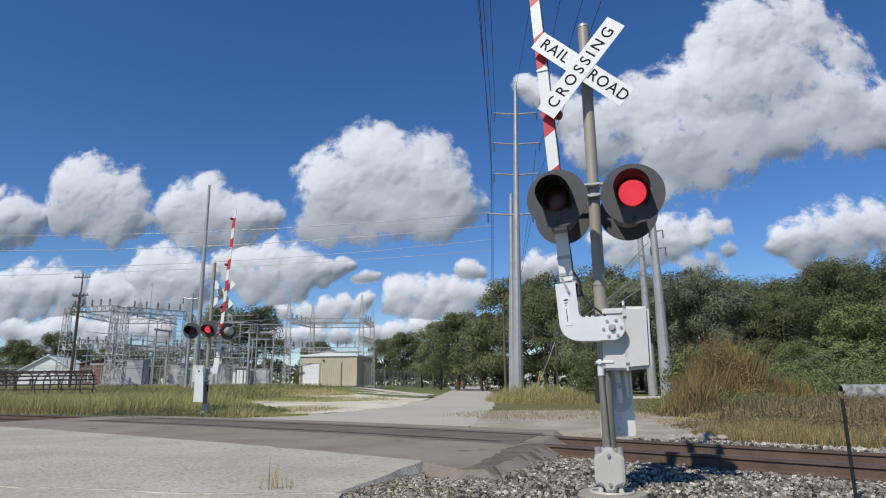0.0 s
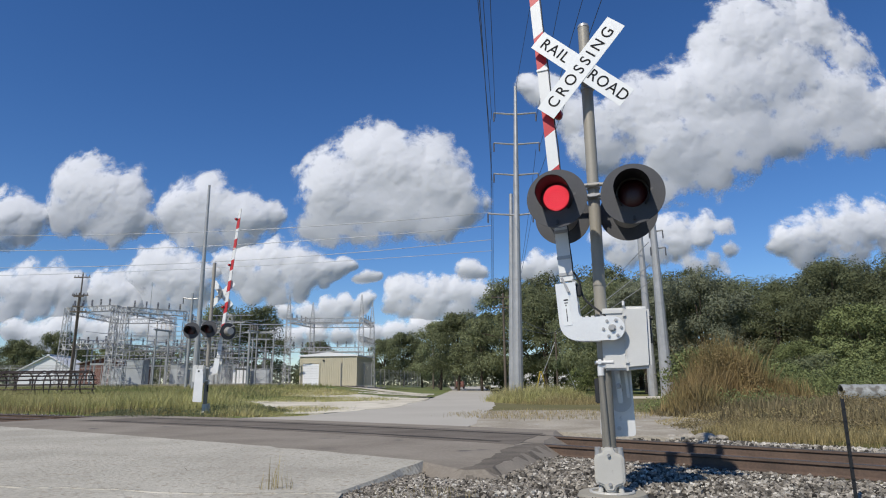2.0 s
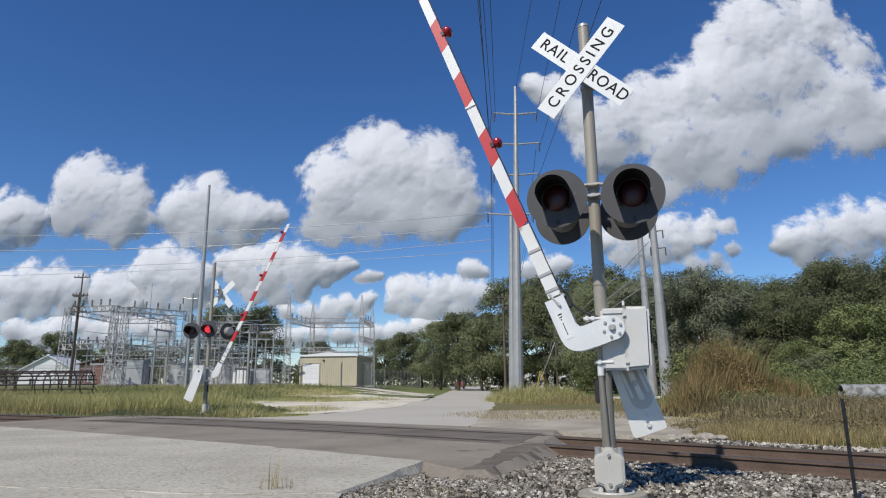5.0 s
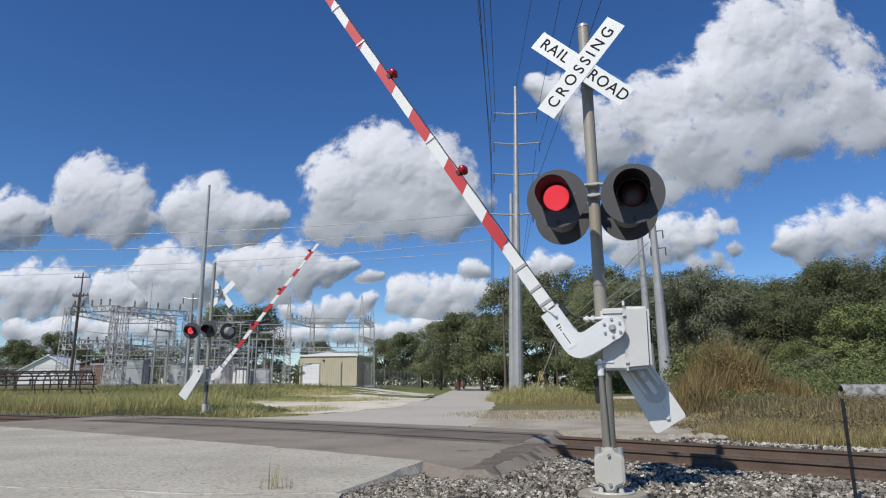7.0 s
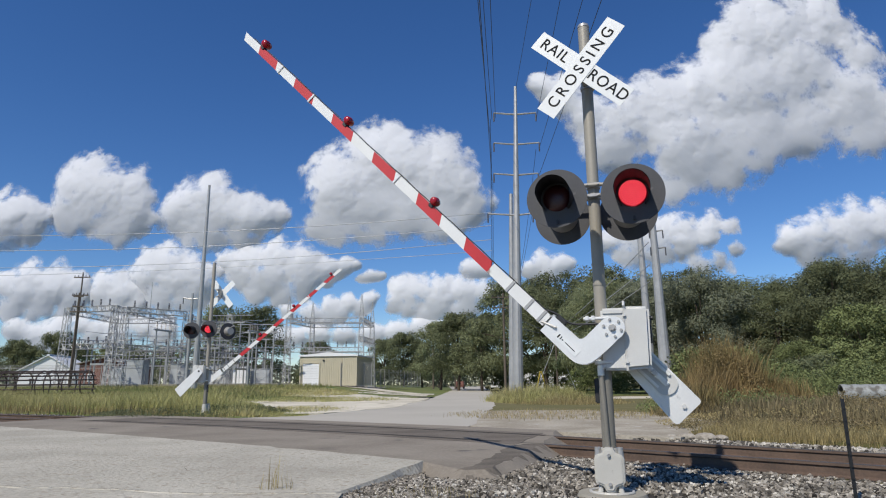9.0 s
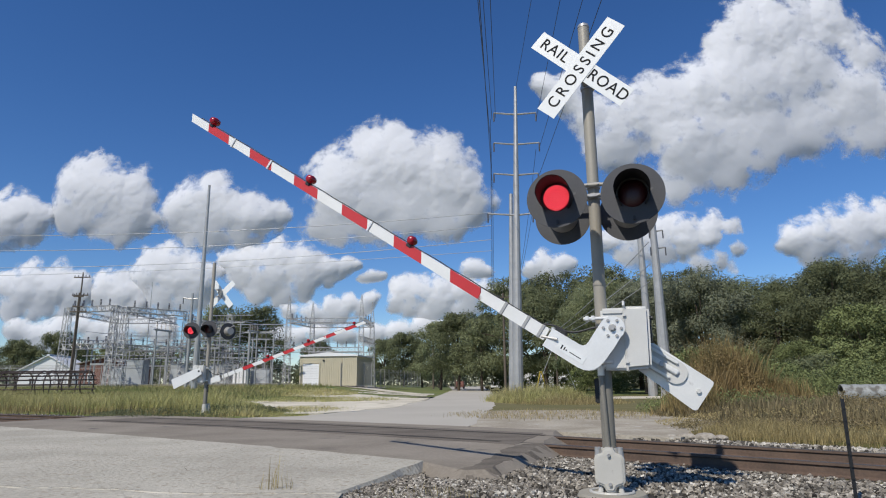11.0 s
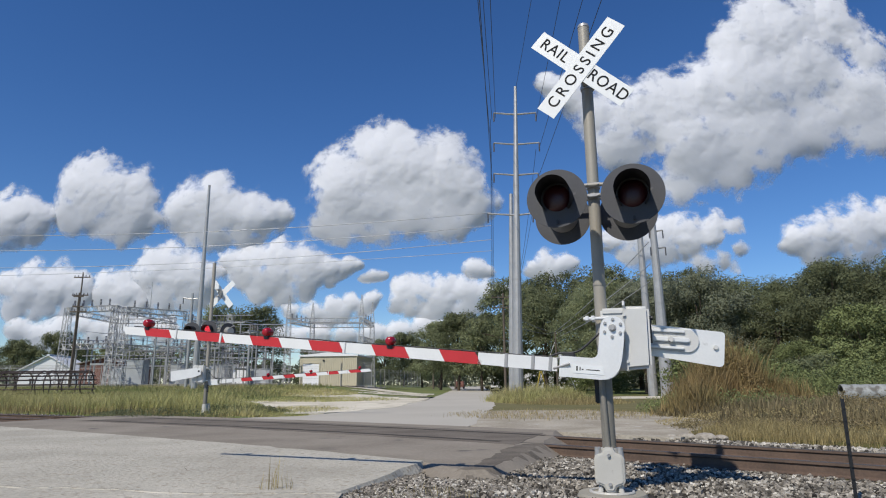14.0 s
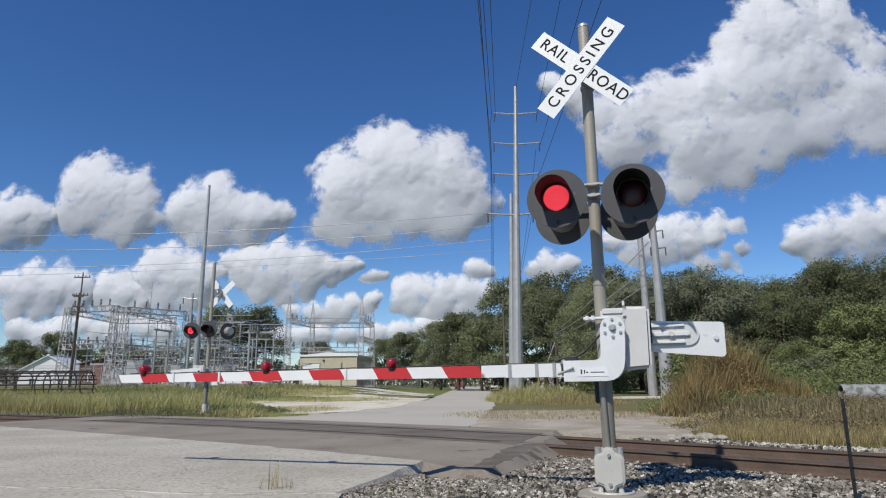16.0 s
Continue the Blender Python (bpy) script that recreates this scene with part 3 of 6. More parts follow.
# ---------- crossing signal ----------
PSI = 18.2
ARM_TURN = pose(0, 0, 0, 0, 0, 180 - PSI)
NEAR_SIGNAL = pose(1.6334, 6.4456, 0, 0, 0, -PSI)
ARM_NEAR = [(0, 86.4), (2.1, 86.4), (2.5, 83.4), (3, 80.4), (3.5, 77.5), (4, 74.7), (5.2, 67.8), (6.5, 60.1), (7, 57.2), (7.5, 54.3), (8, 51.4), (8.5, 48.4), (9, 45.7), (10.2, 38.1), (11.5, 29.4), (12, 24.1), (12.5, 19.0), (13, 14.0), (13.5, 9.1), (14, 5.5), (14.5, 4.4), (15, 1.8), (15.5, 0.1), (16, -0.3)]
ARM_FAR = [(0, 86.9), (1.5, 86.5), (2.0, 85.0), (2.4, 82.9), (3, 78.5), (3.5, 75.4), (4.2, 71.0), (5.2, 64.1), (6.3, 56.1), (7, 52.2), (7.5, 49.4), (8, 46.1), (8.5, 43.1), (9, 39.7), (10.2, 27.8), (11.5, 14.3), (12, 10.0), (12.5, 8.1), (13, 6.6), (14, 3.5), (15, 2.2), (16, 1.8)]
moving = []


def letters(word, size, material, parent, m, spacing=1.0, name="lettering"):
    c = bpy.data.curves.new(name, "FONT")
    c.body, c.size, c.align_x, c.align_y, c.extrude, c.space_character = word, size, "CENTER", "CENTER", 0.0012, spacing
    c.offset = 0.001
    ob = bpy.data.objects.new(name, c)
    me = bpy.data.meshes.new_from_object(ob)
    bpy.data.objects.remove(ob)
    me.materials.append(material)
    o = new(name, me)
    o.parent, o.matrix_basis = parent, m
    return o


def lamp_unit(root, m, leds, hood_label="black-painted lamp hood"):
    """A flashing lamp that looks along its -y: background disc, hood, lens and the light-emitting array."""
    bm = bmesh.new()
    rod(bm, (0, 0.0, 0), (0, 0.012, 0), 0.305, 0.305, 56)
    disc = smooth(part("background_disc", bm, M_disc, root, "matt black round background disc"))
    disc.matrix_basis = m
    bm = bmesh.new()
    rod(bm, (0, 0.012, 0), (0, 0.20, 0), 0.17, 0.13, 32)
    rod(bm, (0, 0.12, 0.1), (0, 0.42, 0.2), 0.024, 0.024, 12)
    smooth(part("lamp_housing", bm, M_galv, disc, "grey metal lamp housing"))
    # hood: a tube open in front, cut away below towards its mouth
    bm = bmesh.new()
    n, r = 40, 0.166
    for ri, flip in ((r, 1), (r - 0.006, -1)):
        ring = []
        for k in range(n + 1):
            a = math.radians(-48 + 276 * k / n)
            reach = 0.36 - 0.30 * max(0.0, -math.sin(a)) ** 0.9 - 0.03 * (1 - max(0.0, math.sin(a)))
            x, z = ri * math.cos(a), ri * math.sin(a)
            ring.append((bm.verts.new((x, 0, z)), bm.verts.new((x, -reach, z - 0.03 * reach / 0.36))))
        for (a0, a1), (b0, b1) in zip(ring, ring[1:]):
            bm.faces.new((a0, b0, b1, a1) if flip > 0 else (a1, b1, b0, a0))
    smooth(part("hood", bm, M_hood, disc, hood_label), 60)
    bm = bmesh.new()
    box(bm, (0, -0.004, -0.25), (0.022, 0.03, 0.045), 0.004)
    part("latch", bm, M_dark, disc)
    bm = bmesh.new()
    bmesh.ops.create_uvsphere(bm, u_segments=32, v_segments=16, radius=0.139, matrix=Matrix.Translation((0, 0, 0)) @ Matrix.Diagonal((1, 0.28, 1, 1)))
    lens = smooth(part("lens", bm, M_lens, disc, "dark red round lens"), 80)
    # light-emitting array: a domed plate with rings of bright dots that comes up through the lens when it lights
    bm = bmesh.new()
    bmesh.ops.create_uvsphere(bm, u_segments=32, v_segments=16, radius=0.134, matrix=Matrix.Diagonal((1, 0.28, 1, 1)))
    for ring in range(7):
        rr = 0.0195 * ring + 0.003
        count = max(1, int(2 * math.pi * rr / 0.0205))
        for k in range(count):
            a = 2 * math.pi * k / count + ring
            y = -0.28 * math.sqrt(max(0, 0.134 ** 2 - rr * rr))
            bmesh.ops.create_cone(bm, cap_ends=True, segments=6, radius1=0.0062, radius2=0.0052, depth=0.008,
                                  matrix=Matrix.Translation((rr * math.cos(a), y, rr * math.sin(a))) @ pose(0, 0, 0, 90))
    led = part("led_plate", bm, M_ledbody, disc, "red light-emitting array")
    led.data.materials.append(M_led)
    for f in led.data.polygons:
        f.material_index = 1 if len(f.vertices) != 4 or f.area < 4e-5 and f.index > 500 else 0
    for f in led.data.polygons[512:]:
        f.material_index = 1
    moving.append((led, led_rows(leds)))
    return disc


def led_rows(lit):
    """lit: (start, end) spans in which the array stands out of the lens."""
    on, off, rows, s = pose(0, -0.014, 0), pose(0, 0.02, 0), [], 1 / 30
    for a, b in lit:
        if a <= 0:
            rows.append((0.0, on))
        else:
            rows += [(a - s, off), (a, on)]
        rows += [(b, on)] + ([(b + s, off)] if b + s < 16 else [])
    if not rows or rows[0][0] > 0:
        rows.insert(0, (0.0, off))
    if rows[-1][0] < 16:
        rows.append((16.0, rows[-1][1]))
    clean = []
    for t, m in rows:
        if clean and t - clean[-1][0] < 0.02:
            continue
        clean.append((t, m))
    return clean


def gate_arm(root, m, rows, length, lamps, mirror=1):
    """The swinging gate: side plates, counterweight and striped arm; it swings about its own y."""
    bm = bmesh.new()
    # hub plate, bent down to the arm
    hub = [(0.12 * math.cos(math.radians(a)), 0.12 * math.sin(math.radians(a))) for a in range(-20, 181, 20)]
    plate = hub + [(-0.125, -0.10), (-0.128, -0.24), (-0.135, -0.275), (-0.155, -0.298), (-0.19, -0.308), (-0.50, -0.308), (-0.50, -0.512), (-0.09, -0.512), (-0.03, -0.502), (0.02, -0.478), (0.058, -0.44), (0.085, -0.385), (0.10, -0.31), (0.112, -0.15)]
    prism(bm, [(x, z) for x, z in plate], -0.032, -0.02)
    arm = part("gate_arm", bm, M_alu, root, "red-and-white striped gate arm with counterweight")
    bm = bmesh.new()
    prism(bm, [(x, z) for x, z in plate], 0.16, 0.172)
    part("side_plate", bm, M_alu, arm)
    bm = bmesh.new()
    rod(bm, (0, -0.03, 0), (0, 0.60, 0), 0.035, seg=16)
    part("axle", bm, M_dark, arm)
    bolt = None
    for k in range(6):
        a = math.radians(60 * k + 30)
        mm = pose(0.086 * math.cos(a), -0.033, 0.086 * math.sin(a), 90)
        if bolt is None:
            bm = bmesh.new()
            rod(bm, (0, 0, 0), (0, 0, 0.016), 0.0165, 0.014, 6)
            bolt = part("bolt", bm, M_galv, arm)
            bolt.matrix_basis = mm
        else:
            share("bolt", bolt, mm, arm)
    bm = bmesh.new()
    rod(bm, (0, -0.03, 0), (0, -0.04, 0), 0.04, 0.036, 20)
    rod(bm, (0, -0.04, 0), (0, -0.066, 0), 0.029, 0.025, 6)
    part("axle_nut", bm, M_galv, arm)
    bm = bmesh.new()
    box(bm, (-0.215, -0.0345, -0.425), (0.30, 0.004, 0.082), 0.001)
    part("data_label", bm, M_sign, arm, "white maker's label with dark bars")
    bm = bmesh.new()
    box(bm, (-0.325, -0.0375, -0.42), (0.014, 0.002, 0.045))
    box(bm, (-0.295, -0.0375, -0.42), (0.010, 0.002, 0.035))
    box(bm, (-0.27, -0.0375, -0.425), (0.016, 0.002, 0.012))
    box(bm, (-0.17, -0.0375, -0.425), (0.13, 0.002, 0.008))
    part("label_marks", bm, M_black, arm)
    # counterweight on the far side of the case
    bm = bmesh.new()
    prism(bm, [(-0.08, -0.13), (0.18, -0.20), (1.03, -0.285), (1.055, -0.277), (1.07, -0.255), (1.078, 0.035), (1.07, 0.06), (1.045, 0.07), (0.18, 0.115), (-0.08, 0.1)], 0.57, 0.592)
    part("counterweight_arm", bm, M_alu, arm)
    bm = bmesh.new()
    rim = [(0.72 + 0.11 * math.cos(math.radians(q)), -0.045 + 0.115 * math.sin(math.radians(q))) for q in range(-90, 91, 15)]
    prism(bm, [(0.34, -0.145), *rim, (0.34, 0.085)], 0.548, 0.57)
    part("counterweight", bm, M_cast, arm)
    for z in (0.045, -0.125):
        bm = bmesh.new()
        box(bm, (0.5, 0.535, z), (0.38, 0.028, 0.028), 0.006)
        part("slot_rib", bm, M_alu, arm)
    bm = bmesh.new()
    box(bm, (0.56, 0.53, -0.04), (0.36, 0.03, 0.055), 0.01)
    part("clamp_bar", bm, M_alu, arm)
    bm = bmesh.new()
    rod(bm, (0.56, 0.52, -0.04), (0.56, 0.49, -0.04), 0.034, 0.028, seg=6)
    part("clamp_bolt", bm, M_cast, arm)
    bm = bmesh.new()
    rod(bm, (0.99, 0.575, -0.09), (0.99, 0.545, -0.09), 0.024, seg=6)
    part("counterweight_bolt", bm, M_cast, arm)
    # shear bracket between plates and arm
    bm = bmesh.new()
    box(bm, (-0.46, 0.06, -0.33), (0.16, 0.16, 0.012), 0.003)
    rod(bm, (-0.40, -0.05, -0.38), (-0.56, -0.01, -0.44), 0.013, seg=8)
    rod(bm, (-0.5, -0.02, -0.31), (-0.5, 0.14, -0.31), 0.018, seg=8)
    part("shear_bracket", bm, M_galv, arm)
    # aluminium root sleeve and the striped arm, deep at its root and slender at its tip
    def depth_at(r):
        return 0.128 - 0.028 * (r - 0.5) / 5.6

    def segment(name, r0, r1, material, slant, proud=0.0, width=0.034):
        bm = bmesh.new()
        z = -0.397
        v = []
        for r, s in ((r0, 1), (r1, 1)):
            h = depth_at(r) / 2 + proud
            v.append([(-(r - s * slant * h), h), (-(r + s * slant * h), -h)])
        y0, y1 = 0.06 - width / 2 - proud, 0.06 + width / 2 + proud
        prism(bm, [(v[0][0][0], z + v[0][0][1]), (v[1][0][0], z + v[1][0][1]), (v[1][1][0], z + v[1][1][1]), (v[0][1][0], z + v[0][1][1])], y0, y1)
        return part(name, bm, material, arm)

    segment("root_sleeve", 0.53, 1.10, M_white, 0.0, 0.004, 0.05)
    for r in (0.60, 0.78, 1.06):
        bm = bmesh.new()
        box(bm, (-r, 0.06, -0.397), (0.035, 0.075, 0.145), 0.004)
        rod(bm, (-r, 0.06, -0.36), (-r, 0.06, -0.32), 0.01, seg=6)
        part("clamp", bm, M_galv, arm)
    r, red = 1.10, False
    edges = [1.10] + [1.582 - 0.215 + 0.4055 * k for k in range(13)]
    edges = [e for e in edges if e < length - 0.1] + [length]
    for k, (e0, e1) in enumerate(zip(edges, edges[1:])):
        segment("red_stripe" if k % 2 else "white_stripe", e0, e1, M_red if k % 2 else M_white, 0.0 if k == 0 else (-0.62 * mirror))
    for r in (2.95, 4.65, 5.33):
        bm = bmesh.new()
        box(bm, (-r, 0.06, -0.397), (0.03, 0.06, 0.125), 0.004)
        part("splice_clamp", bm, M_alu, arm)
    for r in lamps:
        bm = bmesh.new()
        box(bm, (-r, 0.06, -0.345), (0.07, 0.06, 0.05), 0.008)
        base = part("arm_lamp", bm, M_dark, arm, "small red gate-arm warning lamp")
        for s in (-1, 1):
            bm = bmesh.new()
            rod(bm, (-r, 0.06, -0.285), (-r, 0.06 + s * 0.055, -0.285), 0.055, 0.045, 20)
            bmesh.ops.create_uvsphere(bm, u_segments=16, v_segments=8, radius=0.045, matrix=Matrix.Translation((-r, 0.06 + s * 0.055, -0.285)) @ Matrix.Diagonal((1, 0.5, 1, 1)))
            smooth(part("lamp_lens", bm, M_redlens, base, "red plastic lamp lens"))
    c = bpy.data.curves.new("lamp_cable", "CURVE")
    c.dimensions, c.bevel_depth, c.bevel_resolution = "3D", 0.007, 1
    line = c.splines.new("POLY")
    line.points.add(60)
    for k in range(61):
        r = 0.6 + (length - 0.75) * k / 60
        line.points[k].co = (-r, 0.05, -0.397 + depth_at(r) / 2 + 0.010 + 0.003 * math.sin(k * 1.3), 1)
    c.materials.append(M_dark)
    new("lamp_cable", c).parent = arm
    c = bpy.data.curves.new("arm_lead", "CURVE")
    c.dimensions, c.bevel_depth, c.bevel_resolution = "3D", 0.011, 2
    line = c.splines.new("POLY")
    line.points.add(16)
    for k in range(17):
        f = k / 16
        line.points[k].co = (-0.62 + 0.55 * f, 0.10, -0.32 + 0.30 * f - 0.06 * math.sin(math.pi * f) + 0.02 * math.sin(9 * f), 1)
    c.materials.append(M_dark)
    new("arm_lead", c).parent = arm
    bm = bmesh.new()
    box(bm, (-0.42, 0.06, -0.295), (0.12, 0.10, 0.05), 0.008)
    part("junction_block", bm, M_dark, arm)
    moving.append((arm, [(t, m @ pose(0, 0, 0, 0, a, 0)) for t, a in rows]))
    return arm


def blade(root, m, words, back):
    bm = bmesh.new()
    box(bm, (0, 0, 0), (1.25, 0.004, 0.226), 0.0008)
    b = part("crossbuck_blade", bm, M_sign, root, "white reflective crossbuck blade")
    b.matrix_basis = m
    for x, w in words:
        letters(w, 0.178, M_black, b, Matrix.Translation((x, -0.0035, 0)) @ pose(0, 0, 0, 90) @ Matrix.Diagonal((0.95, 1, 1, 1)), 1.42 if len(w) > 4 else 1.12)
    return b


def crossing_signal(m, label, rows, length, arm_lamps, front, back, mast_top, sign_turn, near_one):
    s = thing("crossing_signal", m, label, "signal", "crossing signals")
    bm = bmesh.new()
    rod(bm, (0, 0, 0.20), (0, 0, mast_top), 0.0625, seg=28)
    mast = smooth(part("mast", bm, M_mast, s, "grey-beige painted steel mast"))
    bm = bmesh.new()
    rod(bm, (0, 0, mast_top - 0.02), (0, 0, mast_top + 0.015), 0.067, 0.06, 28)
    smooth(part("mast_cap", bm, M_galv, s))
    for z in (1.99, 2.2):
        bm = bmesh.new()
        rod(bm, (0, 0, z), (0, 0, z + 0.03), 0.067, seg=28)
        smooth(part("mast_band", bm, M_mast, s))
    # base: concrete footing, flange, cast junction box
    bm = bmesh.new()
    rod(bm, (0, 0, -0.32), (0, 0, -0.09), 0.34, seg=36)
    rod(bm, (0, 0, -0.09), (0, 0, -0.048), 0.34, 0.32, seg=36)
    smooth(part("footing", bm, M_concrete, s, "round weathered concrete footing"))
    bm = bmesh.new()
    for q in range(24):
        a = 2 * math.pi * q / 24
        rod(bm, (0.205 * math.cos(a), 0.19 * math.sin(a), -0.04), (0.205 * math.cos(a + 0.27), 0.19 * math.sin(a + 0.27), -0.04), 0.016, seg=8)
    rod(bm, (0, 0, -0.05), (0, 0, 0.37), 0.115, 0.085, 20)
    for x in (-0.1, 0.1):
        rod(bm, (x, -0.12, -0.05), (x * 0.8, -0.1, 0.07), 0.03, 0.02, 8)
    part("base_flange", bm, M_junction, s)
    bm = bmesh.new()
    shape = [(-0.125, 0.11), (-0.06, 0.09), (-0.03, 0.045), (0.03, 0.045), (0.06, 0.09), (0.125, 0.11), (0.135, 0.13), (0.135, 0.30), (0.125, 0.325), (0.06, 0.345), (0.035, 0.385), (-0.035, 0.385), (-0.06, 0.345), (-0.125, 0.325), (-0.135, 0.30), (-0.135, 0.13)]
    shape = [(x * 1.04, -0.03 + (z - 0.045) * 1.22) for x, z in shape]
    prism(bm, shape, -0.16, -0.05)
    bmesh.ops.bevel(bm, geom=bm.edges[:], offset=0.006, segments=2, affect="EDGES", clamp_overlap=True)
    jb = smooth(part("junction_box", bm, M_junction, s, "pale cast-iron junction box cover"), 30)
    bm = bmesh.new()
    prism(bm, [(x * 0.88, 0.178 + (z - 0.178) * 0.9) for x, z in shape], -0.172, -0.155)
    bmesh.ops.bevel(bm, geom=bm.edges[:], offset=0.005, segments=2, affect="EDGES", clamp_overlap=True)
    part("cover", bm, M_junction, jb)
    for z in (0.05, 0.315):
        bm = bmesh.new()
        rod(bm, (0, -0.165, z), (0, -0.195, z), 0.019, 0.016, seg=8)
        part("cover_bolt", bm, M_galv, jb)
    for x in (-0.10, 0.10):
        bm = bmesh.new()
        rod(bm, (x * 1.05, -0.11, 0.30), (x * 1.05, -0.11, 0.385), 0.034, 0.028, 12)
        part("set_screw", bm, M_galv, jb)
    # gate mechanism case on the mast
    bm = bmesh.new()
    box(bm, (0.335, 0.06, 1.435), (0.285, 0.40, 0.635))
    for v in bm.verts:
        if v.co.x > 0.3:
            v.co.x -= (0.05 if v.co.y > 0 else 0.0) + (0.012 if v.co.z < 1.4 else 0.0)
            v.co.z += 0.02 if v.co.z < 1.4 else -0.008
    bmesh.ops.bevel(bm, geom=bm.edges[:], offset=0.03, segments=5, affect="EDGES", clamp_overlap=True)
    case = smooth(part("mechanism_case", bm, M_cast, s, "pale grey gate mechanism case"), 50)
    bm = bmesh.new()
    box(bm, (0.12, 0.06, 1.43), (0.24, 0.37, 0.62), 0.022)
    smooth(part("case_end", bm, M_cast, case), 50)
    bm = bmesh.new()
    box(bm, (0.232, 0.06, 1.435), (0.022, 0.425, 0.66), 0.01)
    rod(bm, (0.232, -0.155, 1.75), (0.232, -0.12, 1.80), 0.013, seg=8)
    for z in (1.2, 1.43, 1.66):
        box(bm, (0.232, -0.158, z), (0.034, 0.012, 0.03), 0.003)
    part("case_rim", bm, M_cast, case)
    bm = bmesh.new()
    box(bm, (0.12, -0.13, 1.70), (0.20, 0.02, 0.04), 0.004)
    part("case_ledge", bm, M_cast, case)
    bm = bmesh.new()
    rod(bm, (0.47, -0.05, 1.62), (0.475, -0.07, 1.38), 0.013, seg=8)
    rod(bm, (0.455, -0.05, 1.63), (0.50, -0.05, 1.63), 0.02, seg=8)
    part("padlock", bm, M_dark, case)
    for z in (1.2, 1.64):
        bm = bmesh.new()
        reach = 0.17 if z > 1.5 else 0.07
        rod(bm, (-reach, -0.12, z), (0.10, -0.12, z), 0.017, seg=10)
        for q in (0.02, 0.08) if z > 1.5 else (0.02,):
            rod(bm, (-reach + q, -0.12, z), (-reach + q + 0.032, -0.12, z), 0.03, seg=6)
        part("u_bolt", bm, M_alu, case)
        bm = bmesh.new()
        rod(bm, (-0.10, 0.09, z), (0.10, 0.09, z), 0.02, seg=10)
        part("u_bolt", bm, M_alu, case)
    # conduits up the mast
    bm = bmesh.new()
    rod(bm, (-0.005, -0.085, 0.30), (-0.03, -0.085, 1.09), 0.026, seg=14)
    smooth(part("conduit", bm, M_pipe_shade, s, "dark weathered conduit pipe"))
    # slightly wider band on the mast, its darker colour paints the case's shade
    bm = bmesh.new()
    rod(bm, (0, 0, 0.28), (0, 0, 1.14), 0.0665, seg=28)
    smooth(part("mast_sleeve", bm, M_pipe_shade, s, "mast's foot in a darker colour that holds the shade below the case"))
    bm = bmesh.new()
    rod(bm, (-0.03, -0.085, 1.07), (-0.03, -0.085, 1.17), 0.034, seg=14)
    rod(bm, (-0.03, -0.085, 1.15), (0.08, -0.06, 1.19), 0.032, seg=14)
    smooth(part("conduit_elbow", bm, M_alu, s))
    bm = bmesh.new()
    box(bm, (-0.085, 0.03, 0.92), (0.05, 0.05, 0.25), 0.01)
    part("cable_box", bm, M_dark, s)
    # lamp cross-arm
    bm = bmesh.new()
    rod(bm, (-0.36, -0.10, 3.08), (0.40, -0.10, 3.05), 0.021, seg=14)
    smooth(part("lamp_cross_arm", bm, M_mast, s))
    for z in (2.95, 3.07):
        bm = bmesh.new()
        rod(bm, (0, 0, z - 0.02), (0, 0, z + 0.02), 0.074, seg=24)
        box(bm, (0.0, -0.09, z), (0.16, 0.05, 0.035), 0.005)
        for x in (-0.06, 0.06):
            rod(bm, (x, -0.13, z), (x, -0.06, z), 0.012, seg=6)
        part("cross_arm_clamp", bm, M_galv, s)
    for mm, leds in front:
        lamp_unit(s, mm, leds)
    for mm, leds in back:
        lamp_unit(s, mm, leds)
    # crossbuck
    sign = Matrix.Translation((0, 0, 4.355 if near_one else 4.40)) @ pose(0, 0, 0, 0, 0, sign_turn) @ Matrix.Translation((-0.033 if near_one else -0.22, -0.27 if near_one else -0.30, 0))
    blade(s, sign @ Matrix.Translation((0, 0.006, 0)) @ pose(0, 0, 0, 0, 43.0, 0), [(-0.37, "RAIL"), (0.37, "ROAD")], False)
    blade(s, sign @ pose(0, 0, 0, 0, -49.7, 0), [(0.0, "CROSSING")], False)
    bm = bmesh.new()
    box(bm, (0.02, 0.11, 0), (0.05, 0.20, 0.26), 0.004)
    rod(bm, (0.035, 0.27, -0.15), (0.035, 0.27, -0.11), 0.075, seg=24)
    rod(bm, (0.035, 0.27, 0.11), (0.035, 0.27, 0.15), 0.075, seg=24)
    br = part("crossbuck_bracket", bm, M_galv, s)
    br.matrix_basis = sign
    gate_arm(s, Matrix.Translation((0.117, -0.22, 1.528)), rows, length, arm_lamps, 1 if near_one else -1)
    return s


FRONT_L = [(0.467, 1.033), (1.667, 2.333), (2.9, 3.533), (6.7, 7.333), (7.967, 8.533), (9.167, 9.767), (10.4, 11.0), (11.633, 12.3), (12.933, 13.333), (15.367, 16.0)]
FRONT_R = [(0.0, 0.433), (1.067, 1.7), (2.367, 2.867), (3.567, 4.133), (7.367, 7.933), (8.567, 9.133), (9.8, 10.367), (11.033, 11.6), (12.333, 12.9)]
FAR_M = [(0.0, 0.433), (3.567, 4.133), (4.8, 5.4), (6.1, 6.633), (7.367, 7.933), (8.567, 9.133), (9.8, 10.367), (12.333, 12.9), (13.867, 14.167), (14.767, 15.333)]
FAR_L = [(0.467, 0.733), (2.967, 3.533), (4.167, 4.767), (5.433, 6.067), (6.667, 7.333), (7.967, 8.533), (9.167, 9.767), (10.4, 11.0), (11.633, 12.3), (12.933, 13.567), (14.2, 14.733), (15.367, 16.0)]

